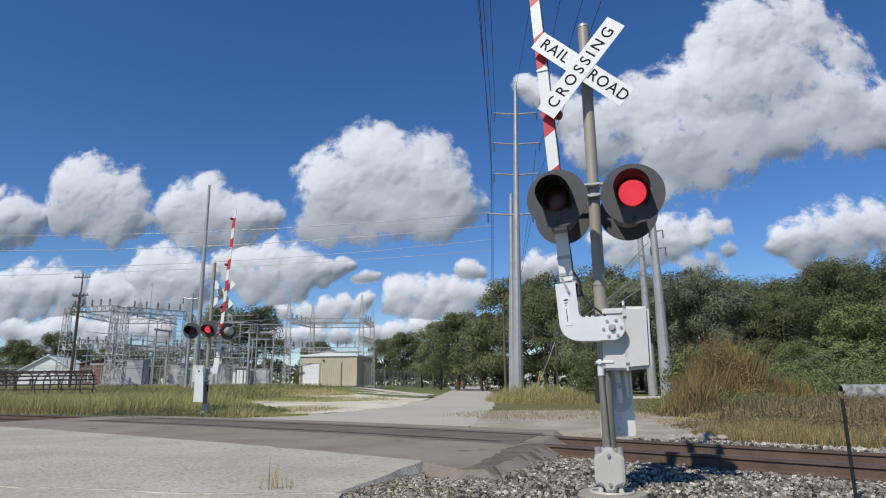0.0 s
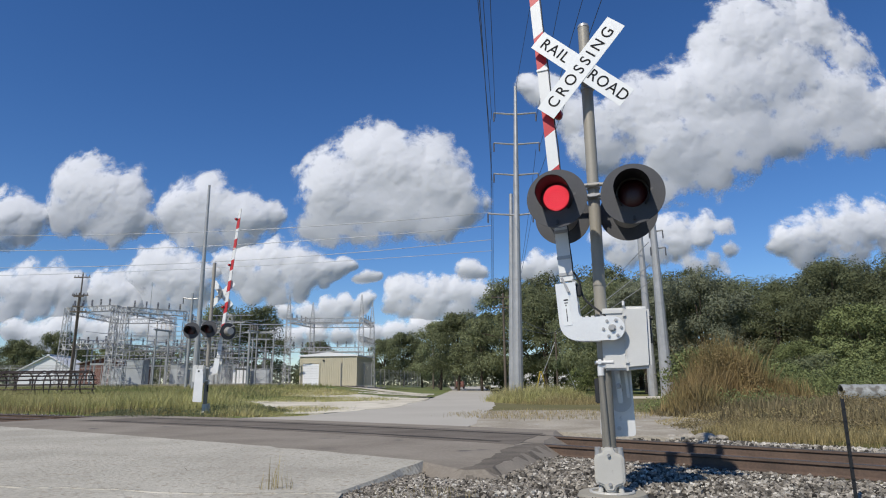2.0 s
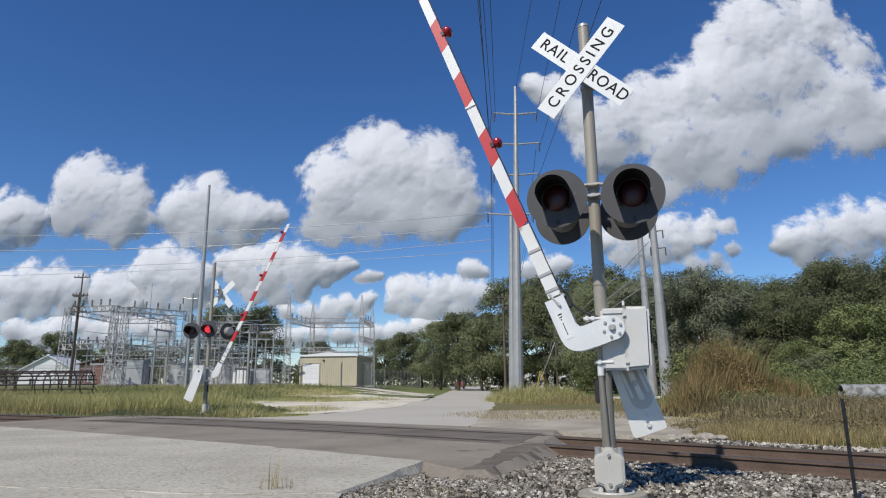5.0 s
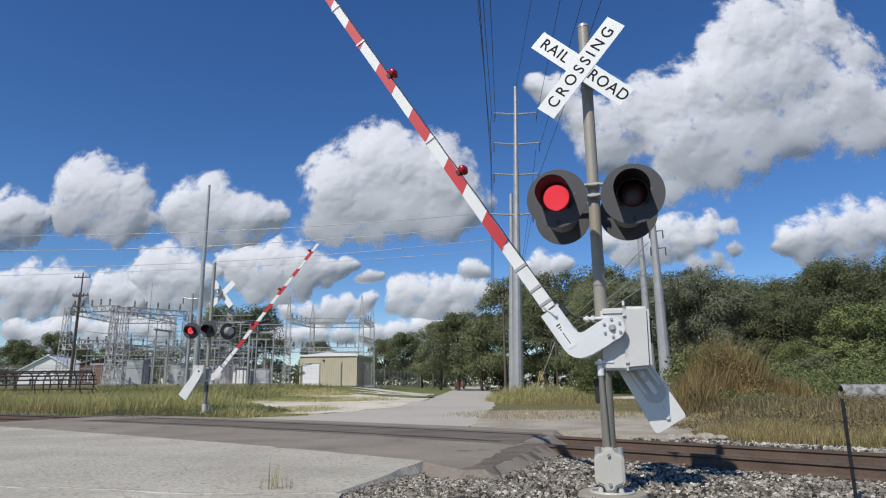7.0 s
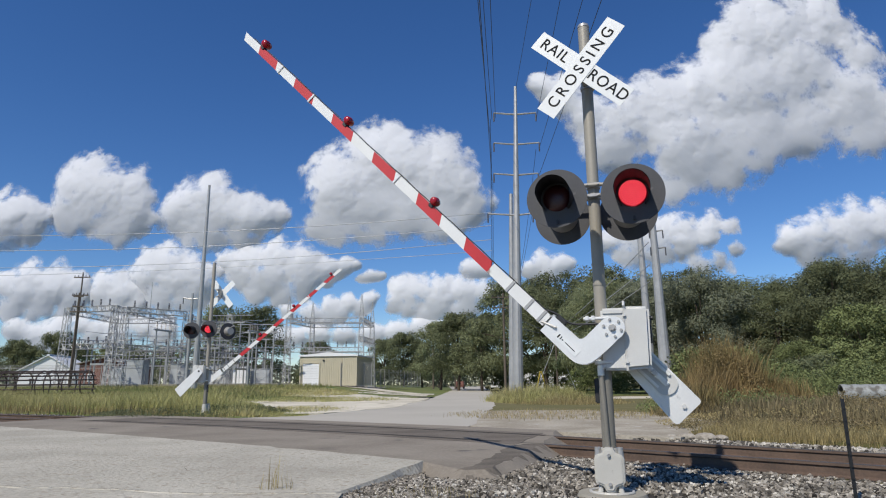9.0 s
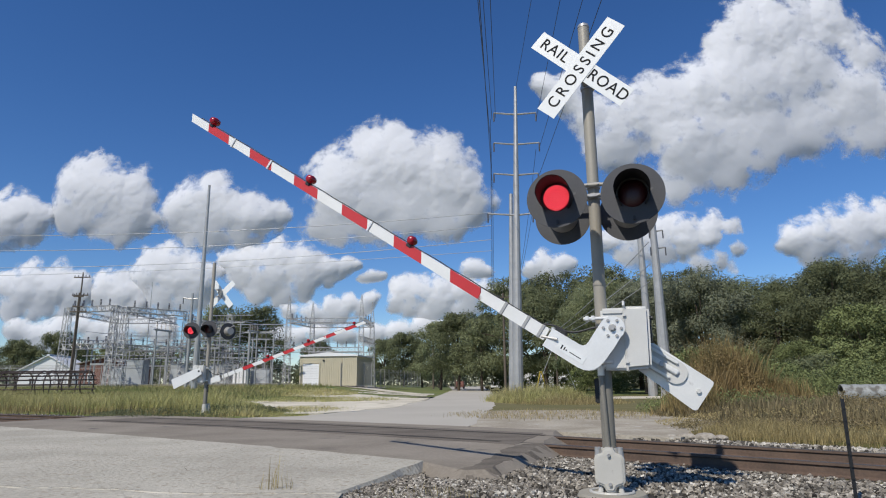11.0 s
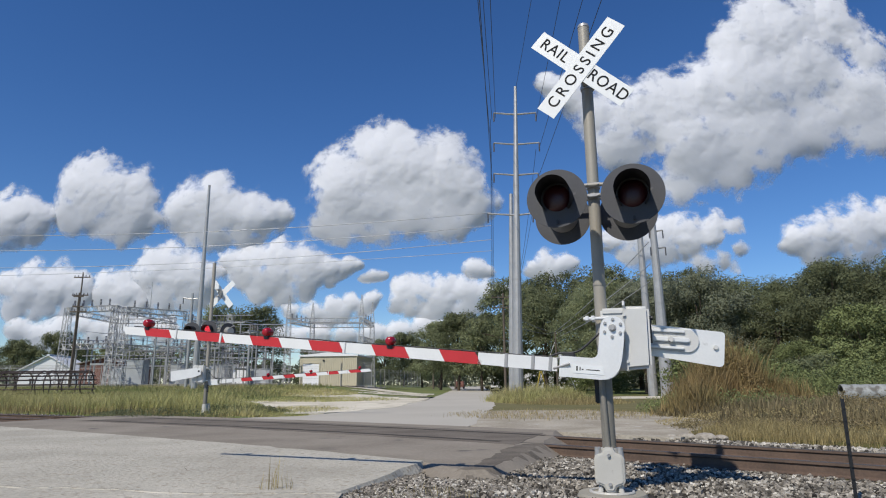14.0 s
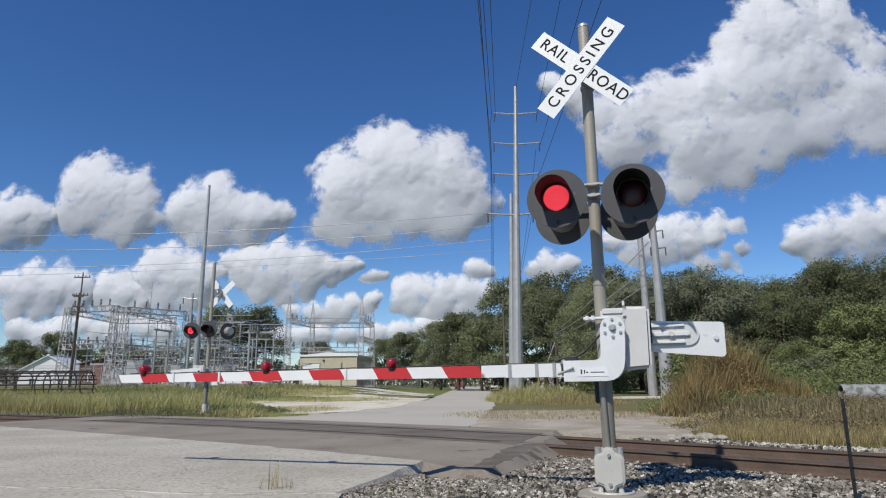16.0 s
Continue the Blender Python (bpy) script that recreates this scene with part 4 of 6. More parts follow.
crossing_signal(NEAR_SIGNAL, "grey crossing signal with white crossbuck and red lamps beside the track", ARM_NEAR, 6.17, (2.39, 4.00, 5.80),
                [(pose(-0.331, -0.52, 2.832), FRONT_L), (pose(0.407, -0.52, 2.806), FRONT_R)],
                [(pose(-0.36, 0.16, 2.80, 0, 0, 180), []), (pose(0.34, 0.16, 2.79, 0, 0, 180), [])], 5.0, 0, True)
FAR_SIGNAL = pose(-8.65, 23.1, 0.0, 0, 0, 172)
crossing_signal(FAR_SIGNAL, "grey crossing signal with gate arm beyond the track", ARM_FAR, 6.19, (2.39, 4.00, 5.80),
                [(pose(-0.60, -0.22, 2.98, 0, 0, 55), [])],
                [(pose(0.58, 0.26, 3.0, 0, 0, 188), FAR_L), (pose(-0.10, 0.28, 3.03, 0, 0, 188), FAR_M)], 5.55, -6, False)


# ---------- poles and wires ----------
def steel_pole(x, y, z0, height, r0, r1, arms, label, lean=(0, 0)):
    p = thing("steel_pole", pose(x, y, z0), label, "utility pole", "steel transmission poles")
    top = Vector((lean[0], lean[1], height))
    bm = bmesh.new()
    rod(bm, (0, 0, 0), top, r0, r1, 12)
    part("shaft", bm, M_galv, p)
    bm = bmesh.new()
    rod(bm, top * 0.36, top * 0.365, r0 * 0.80, r0 * 0.80, 12)
    part("joint_ring", bm, M_galv, p)
    bm = bmesh.new()
    rod(bm, top * 0.66, top * 0.665, r0 * 0.58, r0 * 0.58, 12)
    part("joint_ring", bm, M_galv, p)
    for h, l, r in arms:
        c = top * (h / height)
        bm = bmesh.new()
        rod(bm, c + Vector((-l, 0, 0.12)), c, 0.05, 0.07, 8)
        rod(bm, c, c + Vector((r, 0, 0.12)), 0.07, 0.05, 8)
        arm = part("cross_arm", bm, M_galv, p)
        for e in (-l, r):
            if e:
                bm = bmesh.new()
                rod(bm, c + Vector((e, 0, 0.12)), c + Vector((e, 0, -0.5)), 0.05, seg=8)
                part("insulator", bm, M_ceramic, arm)
    return p


def wood_pole(x, y, height, arms, label, r=0.15, z0=-0.1):
    p = thing("wooden_pole", pose(x, y, z0), label, "utility pole", "wooden utility poles")
    bm = bmesh.new()
    rod(bm, (0, 0, 0), (0, 0, height), r, r * 0.7, 10)
    smooth(part("shaft", bm, M_wood, p))
    for h, l in arms:
        bm = bmesh.new()
        box(bm, (0, -r, h), (2 * l, 0.1, 0.12), 0.01)
        arm = part("cross_arm", bm, M_wood, p)
        for k in (-0.9, -0.45, 0.45, 0.9):
            bm = bmesh.new()
            rod(bm, (k * l, -r, h + 0.05), (k * l, -r, h + 0.28), 0.045, 0.03, 8)
            part("insulator", bm, M_ceramic, arm)
    return p


def wire(p, q, sag, r, material, label, group="overhead wires"):
    c = bpy.data.curves.new("cable", "CURVE")
    c.dimensions, c.bevel_depth, c.bevel_resolution = "3D", r, 1
    s = c.splines.new("POLY")
    p, q = Vector(p), Vector(q)
    s.points.add(20)
    for k in range(21):
        f = k / 20
        v = p.lerp(q, f) - Vector((0, 0, sag * 4 * f * (1 - f)))
        s.points[k].co = (*v, 1)
    c.materials.append(material)
    return tagged(new("cable", c), label, "cable", group)


steel_pole(4.62, 40, -0.05, 21.3, 0.36, 0.10, [(19.2, 1.5, 1.4), (17.0, 1.5, 1.6), (14.8, 1.5, 1.5), (12.0, 1.9, 1.1)], "tall tapered galvanised steel pole with cross-arms by the road", (0.52, 0))
steel_pole(5.55, 52, -0.05, 17.2, 0.30, 0.16, [], "galvanised steel pole behind the taller one", (0.42, 0))
steel_pole(15.75, 45, -0.05, 13.2, 0.46, 0.22, [(12.0, 0.3, 0.7), (10.7, 0.3, 0.8)], "thick galvanised steel pole before the trees", (-0.1, 0))
steel_pole(15.55, 47.5, -0.05, 13.6, 0.36, 0.2, [], "thinner galvanised steel pole before the trees", (-0.1, 0))
steel_pole(-23.6, 60, -0.05, 20.9, 0.30, 0.12, [], "slender galvanised steel mast by the substation", (0.05, 0))
steel_pole(-25.2, 62, -0.05, 10.2, 0.16, 0.12, [(9.6, 0.9, 0.9)], "slim galvanised steel pole in the substation", (0, 0))
wood_pole(-40.0, 68, 13.6, [(13.0, 0.9), (11.0, 0.9), (9.2, 0.9)], "weathered wooden utility pole by the substation", 0.10)
wood_pole(-36.6, 62, 10.4, [(10.0, 0.5), (9.0, 0.5)], "dark wooden utility pole by the substation", 0.11)
wood_pole(6.95, 72, 11.4, [(10.9, 1.4), (9.7, 1.2)], "wooden utility pole with two cross-arms by the road", 0.17)
wood_pole(-2.2, 130, 12.6, [], "wooden utility pole beyond the driveway", 0.2)
wood_pole(2.2, 125, 9.6, [(9.2, 0.6)], "wooden utility pole beside the far road", 0.2)
wood_pole(10.7, 60, 5.9, [], "short grey guy pole before the trees", 0.1)

# long span from the tall pole over the substation
for z_l, z_r, sag, r in ((14.9, 12.15, 2.1, 0.022), (13.6, 11.25, 2.1, 0.022), (12.3, 10.3, 2.2, 0.02), (9.6, 9.55, 1.1, 0.016)):
    wire((-72, 44, z_l), (3.2, 40, z_r), sag, r, M_wire, "bright aluminium conductor slung over the field")
# lines along the road, over the camera and on to the next poles
for x0, z, x1, zb in ((3.45, 18.8, -5.1, 19.5), (3.35, 16.6, -5.3, 17.6), (3.35, 14.4, -4.6, 16.0), (3.7, 18.9, -4.4, 19.9)):
    wire((x0, 40, z), (x1, -42, zb), 0.9, 0.016, M_wiredark, "dark overhead conductor along the road")
for x0, z, x1, zb in ((6.5, 18.8, 1.0, 19.5), (6.6, 16.6, 2.6, 17.4), (6.4, 14.4, 3.2, 15.6), (5.15, 21.0, 2.2, 22)):
    wire((x0, 40, z), (x1, -42, zb), 0.9, 0.014, M_wiredark, "dark overhead conductor along the road")
for x0, z, x1 in ((3.35, 18.8, 5.6), (3.35, 16.6, 5.7), (3.4, 14.4, 5.8), (6.4, 16.6, 8.3), (6.4, 14.4, 8.0)):
    wire((x0, 40, z), (x1, 72, z * 0.3 + 6.0), 1.2, 0.014, M_wiredark, "dark overhead conductor along the road")
for z0, x1, z1 in ((5.8, 15.6, 11.4), (5.6, 15.6, 9.7), (5.2, 15.5, 8.4)):
    wire((10.7, 60, z0), (x1, 46, z1), 0.3, 0.03, M_wire, "light guy cable to the thick steel pole")
for x0, z0, x1, z1 in ((10.7, 5.7, 6.95, 9.6), (10.7, 5.6, 6.95, 8.2)):
    wire((x0, 60, z0), (x1, 72, z1), 0.4, 0.024, M_wiredark, "dark sagging service cable between poles")
for dx, y in ((-2.3, 59), (1.9, 60.5)):
    wire((10.7, 60, 5.0), (10.7 + dx, y, 0), 0.0, 0.02, M_wire, "taut guy wire of the short pole")
for zz in (10.6, 9.4):
    wire((6.3, 72, zz), (-2.2, 130, zz + 1.4), 1.0, 0.018, M_wiredark, "dark overhead conductor along the road")


# ---------- foliage ----------
def leaf_mesh(name, centres, normals, sizes, material, rnd, shade=None):
    """Many small pointed leaves, each a folded diamond of its own."""
    n = len(centres)
    t = np.cross(normals, rnd.normal(size=(n, 3)))
    t /= np.linalg.norm(t, axis=1)[:, None] + 1e-9
    b = np.cross(normals, t)
    s = sizes[:, None]
    v = np.empty((n, 4, 3))
    v[:, 0] = centres - t * s * 0.5
    v[:, 3] = centres + b * s * 0.3 + normals * s * 0.1
    v[:, 2] = centres + t * s * 0.5
    v[:, 1] = centres - b * s * 0.3 + normals * s * 0.1
    me = bpy.data.meshes.new(name)
    me.from_pydata(v.reshape(-1, 3).tolist(), [], np.arange(n * 4).reshape(-1, 4).tolist())
    me.materials.append(material)
    if shade is not None:
        me.shade_smooth()
        me.normals_split_custom_set_from_vertices(np.repeat(shade, 4, axis=0).tolist())
    return me


def tree(m, height, width, leaves, leaf, material, seed, label, category="tree", trunk=True, low=0.18, group="trees"):
    rnd = np.random.default_rng(seed)
    t = thing("tree" if category == "tree" else "shrub", m, label, category, group)
    lobes = []
    for k in range(70):
        f = rnd.uniform(0, 1) ** 0.85
        z = height * (low + (0.92 - low) * f)
        reach = width / 2 * math.sin(math.pi * min(0.97, (0.25 + 0.68 * f))) ** 0.75
        a = rnd.uniform(0, 2 * math.pi)
        d = reach * rnd.uniform(0.15, 1.0) ** 0.7
        lobes.append((d * math.cos(a), d * math.sin(a), z, width * rnd.uniform(0.06, 0.155)))
    if trunk:
        bm = bmesh.new()
        r = height * 0.022
        rod(bm, (0, 0, -0.2), (0.02 * height, 0, height * 0.35), r, r * 0.7, 8)
        rod(bm, (0.02 * height, 0, height * 0.34), (-0.01 * height, 0.02 * height, height * 0.75), r * 0.7, r * 0.25, 8)
        smooth(part("trunk", bm, M_bark, t))
        for k, (x, y, z, rr) in enumerate(lobes[:9]):
            bm = bmesh.new()
            rod(bm, (0.01 * height, 0, height * (0.26 + 0.04 * k)), (x, y, z), r * 0.36, r * 0.1, 6)
            part("limb", bm, M_bark, t)
    L = np.array(lobes)
    pick = rnd.integers(0, len(L), leaves)
    d = rnd.normal(size=(leaves, 3))
    d /= np.linalg.norm(d, axis=1)[:, None]
    d[:, 2] = np.where(d[:, 2] < -0.35, -d[:, 2], d[:, 2])
    rad = L[pick, 3] * (1 - 0.35 * rnd.random(leaves) ** 2 + 0.09 * np.abs(rnd.normal(size=leaves)))
    # twigs: leaves gather round sub-clumps
    sub = rnd.normal(size=(leaves, 3)) * (0.03 * width)
    c = L[pick, :3] + d * (rad * np.array([1, 1, 0.85])[:, None]).T + sub * 0.5
    nrm = d + rnd.normal(size=(leaves, 3)) * 0.4
    nrm /= np.linalg.norm(nrm, axis=1)[:, None]
    me = leaf_mesh("crown", c, nrm, leaf * rnd.uniform(0.6, 1.5, leaves), material, rnd, 0.75 * d + 0.35 * nrm)
    o = new("crown", me)
    o.parent = t
    return t


def place(ob, x, y, s, turn, sz=1.0):
    return copy_thing(ob, pose(x, y, -0.1, 0, 0, turn) @ Matrix.Diagonal((s, s, s * sz, 1)))


big = [tree(pose(20.5, 50, -0.1), 10.0, 9.0, 32000, 0.15, M_leaf_dark, 1, "broad dark-green roadside tree in full leaf"),
       tree(pose(29.5, 47, -0.1), 10.2, 9.5, 32000, 0.15, M_leaf, 2, "broad mid-green tree at the wood's edge"),
       tree(pose(36.0, 46, -0.1), 11.0, 10.0, 32000, 0.15, M_leaf, 3, "tall mid-green tree at the wood's edge")]
bright = tree(pose(26.6, 40, -0.1), 5.8, 6.2, 18000, 0.13, M_leaf_bright, 4, "bushy light-green young tree at the wood's edge", low=0.05)
mid = [tree(pose(9.5, 84, -0.1), 15.5, 13, 20000, 0.27, M_leaf, 5, "large dark-green tree in the distant grove"),
       tree(pose(2.2, 98, -0.1), 12.2, 11, 17000, 0.27, M_leaf, 6, "rounded green tree by the far road")]
for x, y, s, r, k, z in ((17.5, 55, 0.98, 40, 0, 1.05), (23.6, 52, 0.92, 130, 2, 0.95), (26.2, 49, 0.78, 200, 1, 1), (32.6, 50, 0.98, 70, 0, 1.05),
                         (39.5, 52, 1.08, 250, 1, 1), (43.5, 46, 1.1, 20, 0, 1), (48, 54, 1.2, 110, 2, 1), (35.5, 56, 1.12, 310, 0, 1.05), (29.5, 55, 0.9, 160, 2, 1),
                         (14.6, 58, 0.98, 220, 1, 1.05), (20.8, 60, 1.05, 290, 0, 1), (25.2, 60, 0.95, 10, 1, 1.0)):
    place(big[k], x, y, s, r, z)
for x, y, s, r in ((31.5, 42, 0.95, 90), (23.0, 41, 0.62, 200), (36.2, 41, 0.9, 300), (20.6, 43, 0.5, 20), (28.9, 37, 0.62, 150), (40.5, 42, 1.0, 30)):
    place(bright, x, y, s, r)
for x, y, s, r, k in ((15.5, 88, 1.08, 60, 0), (21.5, 86, 1.12, 140, 0), (28, 90, 1.1, 230, 0), (19, 76, 0.85, 10, 0), (12.5, 78, 0.85, 300, 0), (6.2, 104, 1.05, 200, 1),
                      (-0.6, 112, 1.0, 40, 1), (25, 78, 0.9, 100, 0), (33, 84, 1.05, 0, 0), (5.5, 92, 0.86, 120, 1)):
    place(mid[k], x, y, s, r)
for x, y, s, r, k in ((-9.5, 150, 1.1, 20, 1), (-14.5, 155, 1.0, 120, 1), (-5.5, 160, 0.95, 220, 1), (-38.5, 110, 1.0, 30, 0), (-34.0, 114, 1.02, 160, 0), (-22.5, 112, 0.72, 90, 1),
                      (-43.5, 118, 0.72, 290, 1), (-112, 150, 1.02, 0, 1), (-105, 156, 0.95, 80, 1), (-119, 152, 1.0, 200, 1), (-95, 158, 0.9, 320, 1), (-88, 152, 0.95, 150, 1), (-80, 160, 0.95, 60, 1), (-84, 124, 0.86, 15, 1), (-77.5, 126, 0.8, 130, 0), (-91, 120, 0.84, 240, 1), (-70, 132, 0.78, 70, 1), (-63, 130, 0.72, 330, 1),
                      (-29, 140, 0.7, 100, 1), (-48, 140, 0.75, 10, 1), (-56, 150, 0.8, 190, 1), (-66, 150, 0.85, 260, 1), (-1.5, 175, 0.8, 30, 1), (-20, 172, 0.7, 310, 1)):
    place(mid[k], x, y, s, r)
rnd = np.random.default_rng(77)
n = 42000
fx = rnd.uniform(-330, 330, n)
ridge = 5.5 + 5.0 * fbm(fx, fx * 0 + 3.0, 26, 4, 21)
fz = ridge * rnd.random(n) ** 0.75 - 0.2
fn = rnd.normal(size=(n, 3)) + np.array([0, -1.0, 0.6])
fn /= np.linalg.norm(fn, axis=1)[:, None]
me = leaf_mesh("far_woods", np.stack([fx, 235 + rnd.uniform(-6, 6, n) + 3 * np.sin(fx * 0.2), fz], 1), fn, rnd.uniform(0.7, 1.9, n), M_leaf_dark, rnd)
tagged(new("far_woods", me), "belt of dark-green woods along the horizon", "woods", kind="stuff")
# undergrowth along the wood's edge
shrub = tree(pose(24.5, 34.5, -0.05), 2.6, 3.6, 5200, 0.13, M_leaf_bright, 8, "low green shrub at the wood's edge", "shrub", False, 0.04, "shrubs at the wood's edge")
shrub2 = tree(pose(20.8, 35, -0.05), 2.4, 3.4, 5200, 0.13, M_leaf, 9, "low dark-green shrub at the wood's edge", "shrub", False, 0.04, "shrubs at the wood's edge")
for x, y, s, r in ((18.2, 37, 0.8, 20), (22.6, 33, 0.75, 80), (26.6, 32, 0.9, 150), (29.0, 33.5, 1.1, 220), (31.8, 34, 1.0, 290), (27.8, 29.5, 0.8, 10), (34.5, 35, 1.2, 100), (30.5, 30, 0.8, 45), (23.5, 37.5, 1.2, 170), (28, 38, 1.2, 10), (33, 38, 1.3, 230), (8, 99, 1.5, 40), (13, 97, 1.6, 90), (18, 98, 1.5, 130), (23, 97, 1.7, 200), (28, 99, 1.6, 310), (33, 98, 1.6, 70), (13.2, 32, 0.8, 130), (15.2, 33.5, 0.9, 35), (17.6, 31.5, 0.85, 260), (19.8, 30.8, 0.8, 75), (14.4, 36, 1.1, 310), (21.8, 30.2, 0.8, 180), (13.6, 28.6, 0.62, 205), (15.6, 29.2, 0.72, 65), (17.9, 28.8, 0.66, 145), (20.0, 28.4, 0.7, 330), (16.4, 35.5, 1.1, 95), (14.5, 67, 1.0, 30), (17.5, 66, 1.1, 250)):
    place(shrub if int(r) % 20 else shrub2, x, y, s, r)


def grass(name, n, area, height, material, seed, label, width=0.012, clump=0.0, lean=0.35, base=-0.06, seeds=0.0):
    """A stand of bent blades; area(u, v) gives (x, y, height factor)."""
    rnd = np.random.default_rng(seed)
    x, y, f = area(rnd.random(n), rnd.random(n), rnd)
    if clump:
        x, y = x + rnd.normal(size=n) * clump, y + rnd.normal(size=n) * clump
    h = height * f * rnd.uniform(0.45, 1.1, n)
    a = rnd.uniform(0, 2 * np.pi, n)
    d = np.stack([np.cos(a), np.sin(a), np.zeros(n)], 1)
    w = np.stack([-np.sin(a + rnd.normal(size=n)), np.cos(a), np.zeros(n)], 1) * (width * rnd.uniform(0.6, 1.5, n))[:, None]
    p = np.stack([x, y, base + land(x, y)], 1)
    bend = (rnd.uniform(0.05, lean, n) * h)[:, None]
    up = np.array([0, 0, 1.0])
    v = np.empty((n, 5, 3))
    v[:, 0], v[:, 1] = p - w, p + w
    mid_ = p + up * (h * 0.6)[:, None] + d * bend * 0.4
    k = 1 + seeds
    v[:, 2], v[:, 3] = mid_ + w * 0.8 * k, mid_ - w * 0.8 * k
    v[:, 4] = p + up * h[:, None] + d * bend
    q = np.arange(n)[:, None] * 5
    faces = (q + np.array([0, 1, 2, 3])).tolist() + (q + np.array([3, 2, 4])).tolist()
    me = bpy.data.meshes.new(name)
    me.from_pydata(v.reshape(-1, 3).tolist(), [], faces)
    me.materials.append(material)
    return tagged(new(name, me), label, "grass", kind="stuff")


def beyond_track(x0, x1, s0, s1, shape=None):
    def area(u, v, rnd):
        x = x0 + (x1 - x0) * u
        s = s0 + (s1 - s0) * v ** 1.3
        pts = np.array([tuple(track_point(float(a), float(b))) for a, b in zip(x, s)])
        if x0 < 0:
            # keep clear of the road and the driveway
            free = pts[:, 0] < -5.2 - np.clip(pts[:, 1] - 22, -3, 12) * 0.36 + (fbm(pts[:, 0], pts[:, 1], 1.2, 3, 6) - 0.5) * 3.0
            pts[~free] = pts[free][rnd.integers(0, free.sum(), (~free).sum())] + rnd.normal(size=((~free).sum(), 2)) * 0.1
        f = 0.4 + 1.15 * fbm(pts[:, 0], pts[:, 1], 1.3, 3, 4)
        if x0 < 0:
            f = f * np.clip((-5.0 - np.clip(pts[:, 1] - 22, -3, 12) * 0.36 - pts[:, 0]) / 3.0, 0.16, 1)
            f = f * (1 - 0.72 * np.exp(-((pts[:, 0] + 8.4) ** 2 / 1.6 + (pts[:, 1] - 22.2) ** 2 / 3.0)))
        return pts[:, 0], pts[:, 1], f * (shape(pts[:, 0], pts[:, 1]) if shape else 1)
    return area


def patch(cx, cy, rx, ry, peak=True):
    def area(u, v, rnd):
        r, a = np.sqrt(u), v * 2 * np.pi
        x, y = cx + rx * r * np.cos(a), cy + ry * r * np.sin(a)
        f = (0.3 + 1.3 * fbm(x, y, 0.8, 3, 9)) * ((1.15 - 0.75 * r ** 2) if peak else 1)
        return x, y, f
    return area


grass("tall_grass", 60000, beyond_track(-44, -8.3, 3.9, 14), 0.78, M_greengrass, 1, "half-dry yellow-green tall grass beyond the track", 0.0065, 0.12, 0.9)
grass("dry_grass", 9000, beyond_track(-44, -8.8, 3.3, 6.0), 0.45, M_drygrass, 2, "dry straw-coloured grass along the ballast", 0.008, 0.05, 0.6)
grass("short_grass", 9000, beyond_track(-9.5, -6.2, 4.0, 9.5), 0.40, M_greengrass, 3, "short half-dry grass by the far signal", 0.014)
grass("verge_grass", 9000, patch(-11.5, 55, 4.0, 7, False), 0.22, M_greengrass, 4, "thin short grass beside the driveway", 0.02)
grass("field_grass", 26000, lambda u, v, rnd: (-52 + 40 * u, 44 + 24 * v, 0.5 + fbm(-52 + 40 * u, 44 + 24 * v, 2.5, 3, 12)), 0.36, M_fieldgrass, 18, "uneven half-dry grass on the rise before the substation", 0.02, 0.3, 0.8)
grass("pole_grass", 14000, patch(5.4, 37, 2.8, 5.0), 0.95, M_greengrass, 5, "weedy grass round the foot of the steel pole", 0.009, 0.2, 0.8)
grass("pole_weeds", 6000, patch(6.4, 33.5, 3.2, 3.5), 0.5, M_drygrass, 6, "dry weeds near the steel pole", 0.008, 0.2, 0.8)
for k, (cx, cy, rx, ry, tall, n) in enumerate(((10.7, 24.4, 0.8, 1.3, 2.5, 4200), (9.9, 23.4, 0.7, 1.0, 1.7, 2600), (11.6, 24.8, 0.8, 1.1, 1.9, 3000), (8.9, 22.6, 0.7, 1.0, 1.2, 2000), (12.6, 24.0, 0.9, 1.1, 1.2, 2200), (7.7, 19.8, 0.6, 0.8, 0.9, 1500))):
    grass("brown_weeds", n, patch(cx, cy, rx, ry), tall, M_reed, 70 + k, "tall brown seeded weeds beyond the track", 0.008, 0.3, 0.5, seeds=0.8)
grass("mixed_weeds", 12000, patch(9.3, 19.8, 2.6, 2.8), 0.6, M_brownweed, 8, "brown and green weeds beyond the track", 0.009, 0.2, 0.8, seeds=0.5)
grass("green_weed_clumps", 9000, patch(12.5, 20.5, 4.5, 3.0, False), 0.42, M_drygrass, 14, "green weeds mixed into the dry grass", 0.010, 0.3, 0.8)
grass("green_weeds", 12000, patch(14.0, 29.5, 3.6, 4.0), 1.1, M_greengrass, 9, "green weeds before the shrubs", 0.016, 0.2, 0.4)
grass("straw_grass", 40000, beyond_track(2.6, 8.0, 3.3, 9.0), 0.27, M_drygrass, 10, "pale dry grass beyond the track", 0.004, 0.04, 0.6)
grass("edge_weeds", 9000, beyond_track(2.2, 8.0, 6.5, 16), 0.5, M_brownweed, 11, "brown weeds behind the dry grass", 0.013, seeds=0.5)
grass("apron_tufts", 2600, patch(3.6, 21.2, 3.4, 3.4, False), 0.13, M_drygrass, 15, "sparse dry tufts on the gravel apron", 0.006, 0.3, 0.8, base=-0.02)
grass("drive_tufts", 5000, patch(-8.3, 43, 4.5, 4.5, False), 0.16, M_greengrass, 16, "patchy short grass in the limestone driveway", 0.012, 0.5, 0.8, base=-0.02)
